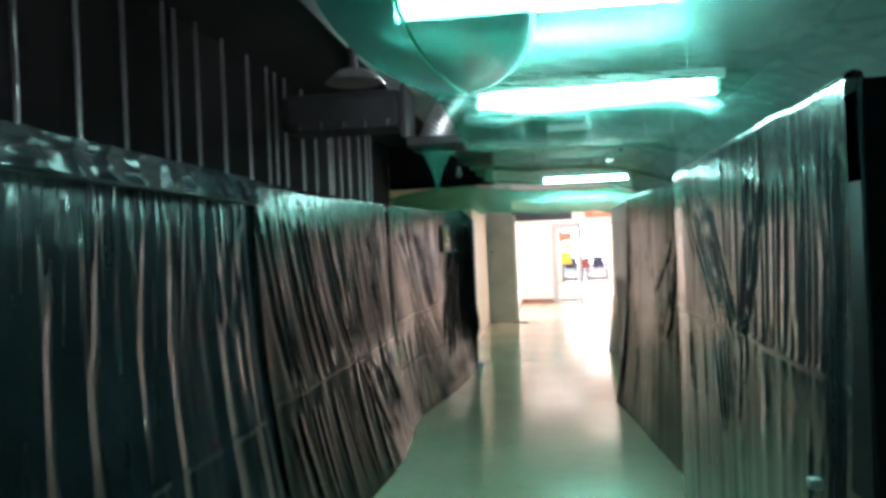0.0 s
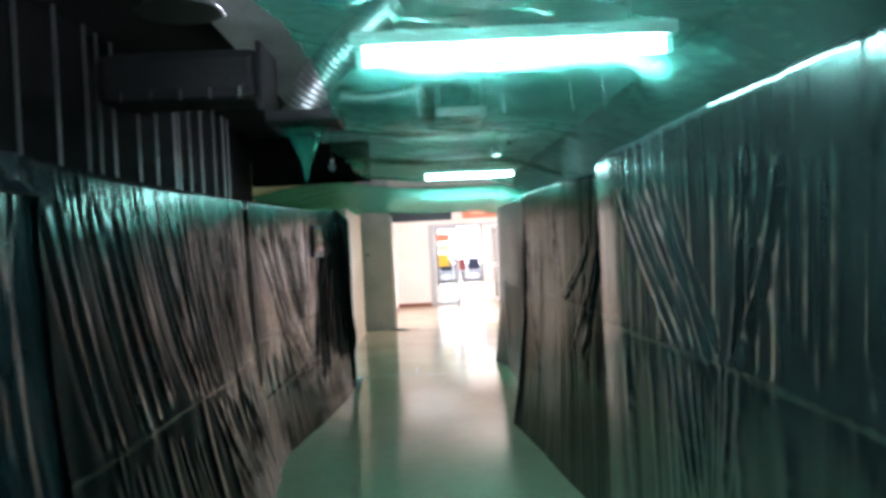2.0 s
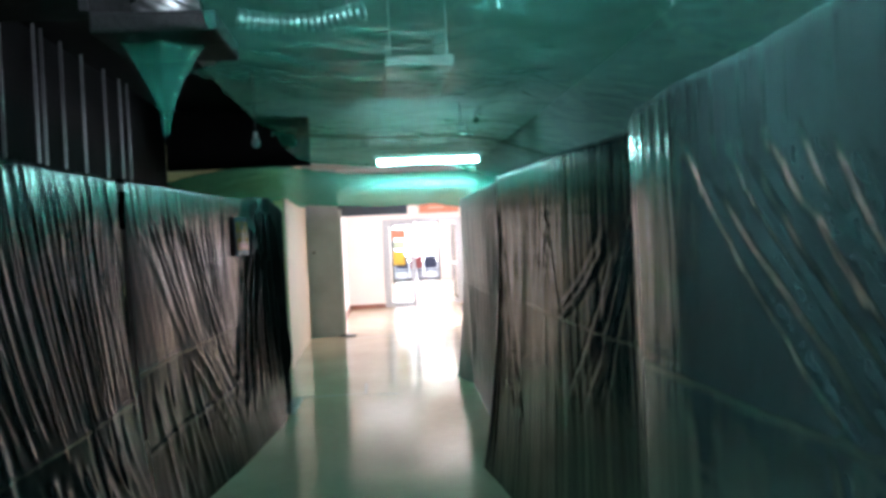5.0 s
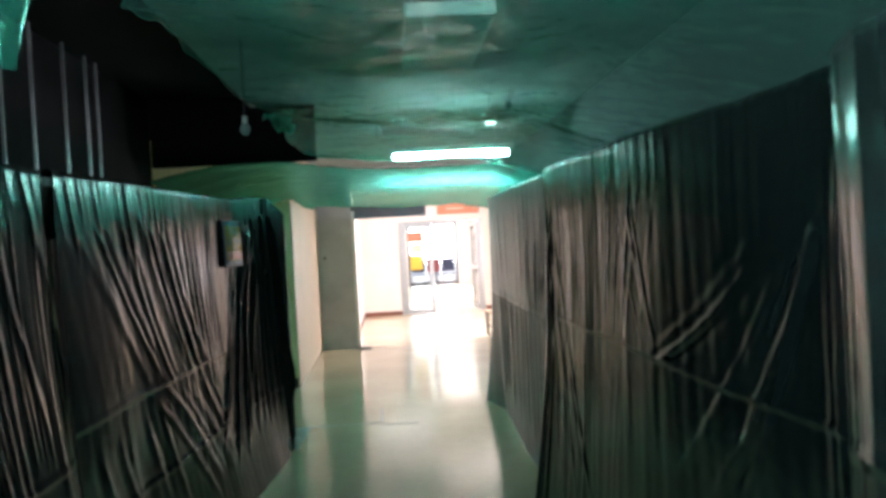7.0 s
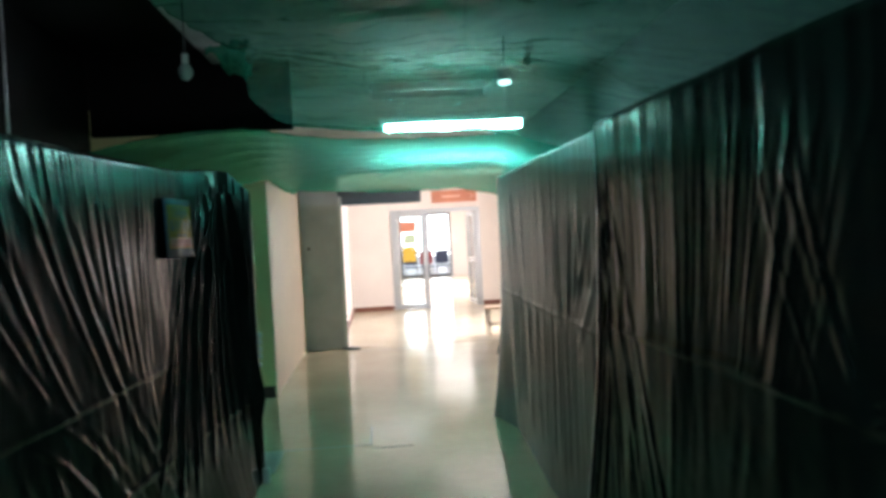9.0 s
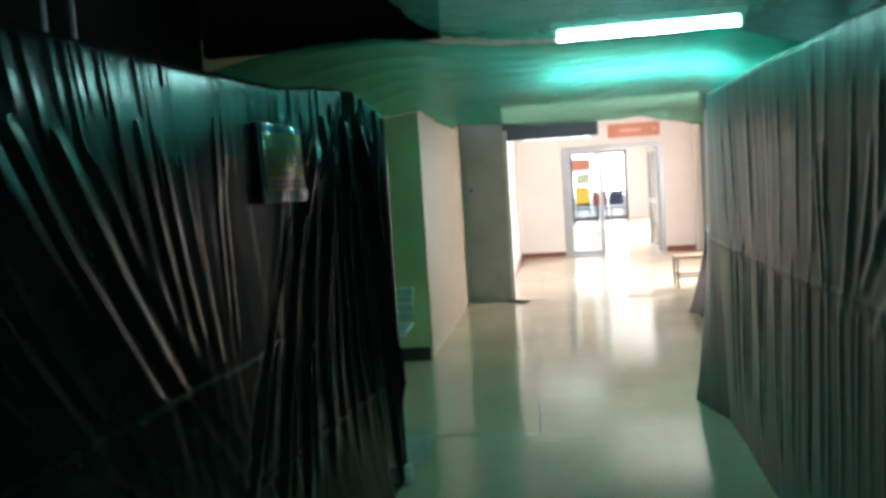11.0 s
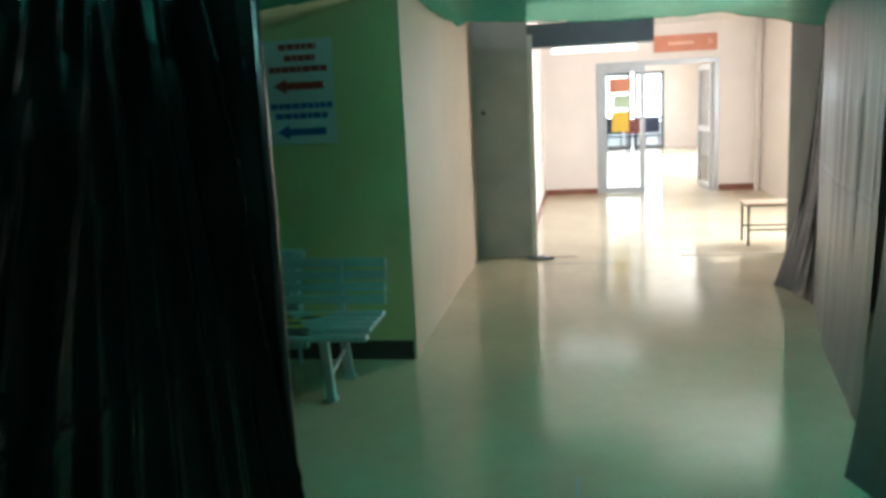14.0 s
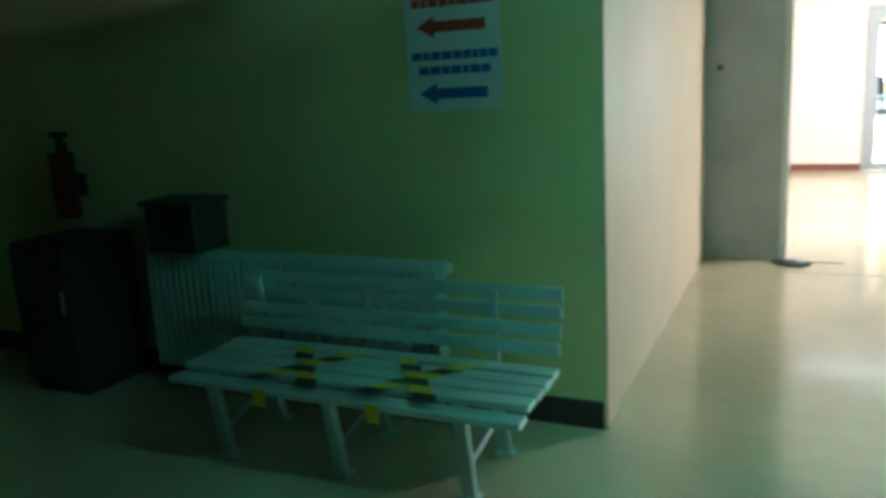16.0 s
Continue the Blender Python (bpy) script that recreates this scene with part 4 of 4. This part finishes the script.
part("bracket", box_bm(-3.83, -3.75, 14.2, 14.249, 0.98, 1.10), M_DARKBOX, ext)
tagged(ext, "dark red fire extinguisher hung on the wall", "fire extinguisher")

# ---- hall: stool, door trim, signs ----
stool = empty("low_stool")
part("seat", box_bm(1.80, 2.36, 17.98, 18.36, 0.40, 0.43, bevel=0.008), M_WOOD, stool)
for x in (1.83, 2.33):
    for y in (18.01, 18.33):
        part("leg", box_bm(x - 0.012, x + 0.012, y - 0.012, y + 0.012, 0, 0.40, bevel=0.003), M_STEEL, stool)
for y in (18.01, 18.33):
    part("stretcher", box_bm(1.842, 2.318, y - 0.009, y + 0.009, 0.15, 0.17), M_STEEL, stool)
tagged(stool, "low stool with a worn wooden seat and dark steel legs", "stool")
tagged(part("doorway_trim", box_bm(-0.352, -0.30, 17.60, 17.66, 0, 2.20, bevel=0.006), M_WHITE), "white painted edge trim of the opening", "trim", kind="structure")
tagged(part("wall_pipe", rod_bm((2.98, 23.1, 0), (2.98, 23.1, 2.72), 0.035, 16), M_HALLW), "cream painted vertical pipe in the hall corner", "pipe")
tagged(part("floor_joint", box_bm(1.10, 2.05, 17.50, 17.515, 0, 0.004), M_BASE), "dark metal floor joint strip", "trim", kind="structure")
tagged(part("floor_joint", box_bm(-0.34, 0.10, 17.53, 17.548, 0, 0.004), M_BASER), "dark floor joint strip at the opening", "trim", kind="structure")
osign = empty("orange_sign")
part("panel", box_bm(1.38, 2.36, 23.17, 23.197, 2.27, 2.53, bevel=0.004), M_ORANGE, osign)
part("print_bar", box_bm(1.60, 2.0, 23.166, 23.17, 2.375, 2.42), M_PALEOR, osign)
bm = bmesh.new()
for s in (1, -1):
    v = box(bm, 2.20, 2.30, 23.165, 23.17, 2.39, 2.41)
    bmesh.ops.rotate(bm, verts=v, cent=(2.28, 23.167, 2.40), matrix=Matrix.Rotation(radians(38 * s), 3, 'Y'))
part("chevron", bm, M_PALEOR, osign)
tagged(osign, "orange direction sign with a white chevron above the glass doors", "sign")


door_side = empty("door_3")
part("leaf", box_bm(-0.418, -0.385, 18.15, 19.0, 0.01, 2.03, bevel=0.004), M_WHITE, door_side)
for y0_, y1_ in ((18.08, 18.148), (19.002, 19.07)):
    part("jamb", box_bm(-0.418, -0.375, y0_, y1_, 0, 2.10, bevel=0.004), M_WHITE, door_side)
part("head", box_bm(-0.418, -0.375, 18.148, 19.002, 2.035, 2.10, bevel=0.004), M_WHITE, door_side)
part("handle", rod_bm((-0.34, 18.22, 1.04), (-0.34, 18.34, 1.04), 0.010), M_STUD, door_side)
part("handle_plate", box_bm(-0.385, -0.377, 18.20, 18.24, 0.95, 1.15, bevel=0.002), M_STUD, door_side)
part("handle_neck", rod_bm((-0.38, 18.22, 1.04), (-0.335, 18.22, 1.04), 0.008), M_STUD, door_side)
tagged(door_side, "white painted side door of the hall, closed", "door", kind="structure")

switch = empty("light_switch")
part("plate", box_bm(-0.840, -0.760, 17.588, 17.5985, 1.430, 1.510, bevel=0.003), M_GREY, switch)
part("rocker", box_bm(-0.822, -0.778, 17.583, 17.588, 1.448, 1.492, bevel=0.002), M_STEEL, switch)
tagged(switch, "small grey light switch on the grey column", "switch")
structure("baseboard_column", box_bm(-0.898, -0.353, 17.583, 17.5985, 0, 0.09, bevel=0.003), M_GREY, "grey painted skirting of the column", "baseboard")
# crumpled scrap of film left on the floor at the opening
bm = bmesh.new()
bmesh.ops.create_icosphere(bm, subdivisions=3, radius=0.09)
rs = np.random.RandomState(5)
for v in bm.verts:
    k = 1 + 0.25 * math.sin(9 * v.co.x * 11 + 3) * math.sin(80 * v.co.y) + rs.uniform(-0.12, 0.12)
    v.co = Vector((-0.26 + v.co.x * k * 1.3, 17.45 + v.co.y * k, max(0.0, 0.012 + v.co.z * 0.22 * k)))
tagged(part("film_scrap", bm, M_SILVER), "crumpled grey film scrap lying on the floor", "scrap")

# ---- glass doors ----
def glazed_frame(root, x0, x1, y, z0, z1, t, fmat, rails=()):
    part("stile", box_bm(x0, x0 + t, y - 0.022, y + 0.022, z0, z1, bevel=0.004), fmat, root)
    part("stile", box_bm(x1 - t, x1, y - 0.022, y + 0.022, z0, z1, bevel=0.004), fmat, root)
    for z in (z0, z1 - t, *rails):
        part("rail", box_bm(x0 + t, x1 - t, y - 0.020, y + 0.020, z, z + t, bevel=0.004), fmat, root)
    g = part("pane", box_bm(x0 + t, x1 - t, y - 0.004, y + 0.004, z0 + t, z1 - t), M_GLASS, root)
    g.visible_shadow = False


frame_ = empty("door_1")
part("jamb", box_bm(0.46, 0.53, 23.18, 23.30, 0, 2.15, bevel=0.005), M_ALU, frame_)
part("jamb", box_bm(2.33, 2.40, 23.18, 23.30, 0, 2.15, bevel=0.005), M_ALU, frame_)
part("head", box_bm(0.53, 2.33, 23.18, 23.30, 2.07, 2.15, bevel=0.005), M_ALU, frame_)
tagged(frame_, "grey aluminium frame of the hall glass doors", "door frame", kind="structure")
leaf = empty("glass_door")
glazed_frame(leaf, 0.53, 1.24, 23.24, 0.005, 2.065, 0.085, M_ALU)
part("handle", rod_bm((1.17, 23.19, 0.9), (1.17, 23.19, 1.3), 0.012), M_STUD, leaf)
tagged(leaf, "closed glazed door leaf in a grey aluminium frame", "door")
leaf2 = empty("glass_door")
glazed_frame(leaf2, 0.0, 0.95, 0, 0.005, 2.065, 0.085, M_ALU, rails=(0.95,))
part("handle", rod_bm((0.86, -0.05, 0.9), (0.86, -0.05, 1.3), 0.012), M_STUD, leaf2)
leaf2.matrix_world = pose(2.31, 23.33, 0, 0, 0, 94)
tagged(leaf2, "glazed door leaf standing open in a grey aluminium frame", "door")
for nm, x0, x1, z0, z1, m, lb in (("orange_poster", 0.66, 1.02, 1.66, 1.90, M_ORANGE, "orange paper poster on the glass door"), ("green_poster", 0.72, 1.00, 1.40, 1.62, M_LGREEN, "pale green paper notice on the glass door"), ("yellow_poster", 0.70, 0.98, 1.02, 1.36, M_YEL, "yellow paper notice on the glass door")):
    tagged(part(nm, box_bm(x0, x1, 23.231, 23.2355, z0, z1), m), lb, "poster", group="papers on the glass door")
far = empty("door_2")
glazed_frame(far, 0.92, 1.86, 36.05, 0.0, 2.42, 0.10, M_DKFRAME, rails=(0.9,))
glazed_frame(far, 1.95, 2.89, 36.05, 0.0, 2.42, 0.10, M_DKFRAME, rails=(0.9,))
tagged(far, "dark framed glazed doors at the far corridor end", "door", kind="structure")
for k in range(3):
    seat = empty("waiting_chair")
    x = 1.05 + 0.58 * k
    part("seat", box_bm(x, x + 0.5, 35.2, 35.65, 0.40, 0.45, bevel=0.015), M_NAVY, seat)
    part("backrest", box_bm(x, x + 0.5, 35.62, 35.68, 0.50, 0.95, bevel=0.015), M_NAVY if k != 1 else M_EXT, seat)
    for lx in (x + 0.04, x + 0.46):
        for ly in (35.24, 35.62):
            part("leg", rod_bm((lx, ly, 0), (lx, ly, 0.40), 0.014), M_STEEL, seat)
        part("back_post", rod_bm((lx, 35.65, 0.40), (lx, 35.65, 0.55), 0.012), M_STEEL, seat)
    tagged(seat, "navy plastic waiting chair with steel legs" if k != 1 else "navy waiting chair with a red backrest", "chair", group="waiting chairs")

# ---- marks on the floor and small clutter ----
structure("floor_patch", box_bm(-0.74, -0.56, 11.55, 12.10, 0.0, 0.004), M_GREY, "worn grey repair patch in the floor", "floor")
for x0, x1, y0, y1 in ((0.085, 0.10, 12.12, 12.70), (-0.62, 0.10, 12.105, 12.117), (-0.55, -0.30, 12.10, 12.103), (0.10, 0.42, 12.0, 12.008), (-0.34, 0.6, 17.2, 17.206)):
    structure("floor_scratch", box_bm(x0, x1, y0, y1, 0.0, 0.0022), M_GREY, "thin dark scuff line in the vinyl floor", "floor mark")
clip_ = box_bm(0.955, 0.985, 3.32, 3.35, 0.93, 0.955, bevel=0.004)
tagged(part("white_tag", clip_, M_WHITE), "small white tape tag on the sheeting edge", "tag")
wt = box_bm(-0.60, -0.56, 11.31, 11.36, 0.0, 0.10, bevel=0.012)
tagged(part("white_weight", wt, M_WHITE), "small white block holding down the sheeting end", "block")
# upright sheet that glows by itself, standing in for the bright outdoors
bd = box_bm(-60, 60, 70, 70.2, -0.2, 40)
M_BACK = glow_mat("backdrop_glow", (1.0, 0.97, 0.94), 5.0)
tagged(part("backdrop", bd, M_BACK), "plain glowing sheet in place of daylight beyond the far doors", "backdrop", kind="structure")

bulb = empty("hanging_bulb")
part("cord", rod_bm((-0.57, 9.67, 2.42), (-0.57, 9.67, 3.0), 0.004, 8), M_DARKBOX, bulb)
part("socket", rod_bm((-0.57, 9.67, 2.39), (-0.57, 9.67, 2.44), 0.016, 12), M_WHITE, bulb)
bm = bmesh.new()
bmesh.ops.create_uvsphere(bm, u_segments=18, v_segments=12, radius=0.032, matrix=Matrix.Translation((-0.57, 9.67, 2.362)) @ Matrix.Diagonal((1, 1, 1.2, 1)))
part("glass", bm, M_CABIN, bulb)
tagged(bulb, "small unlit bulb hanging on a cord in the dark", "bulb")
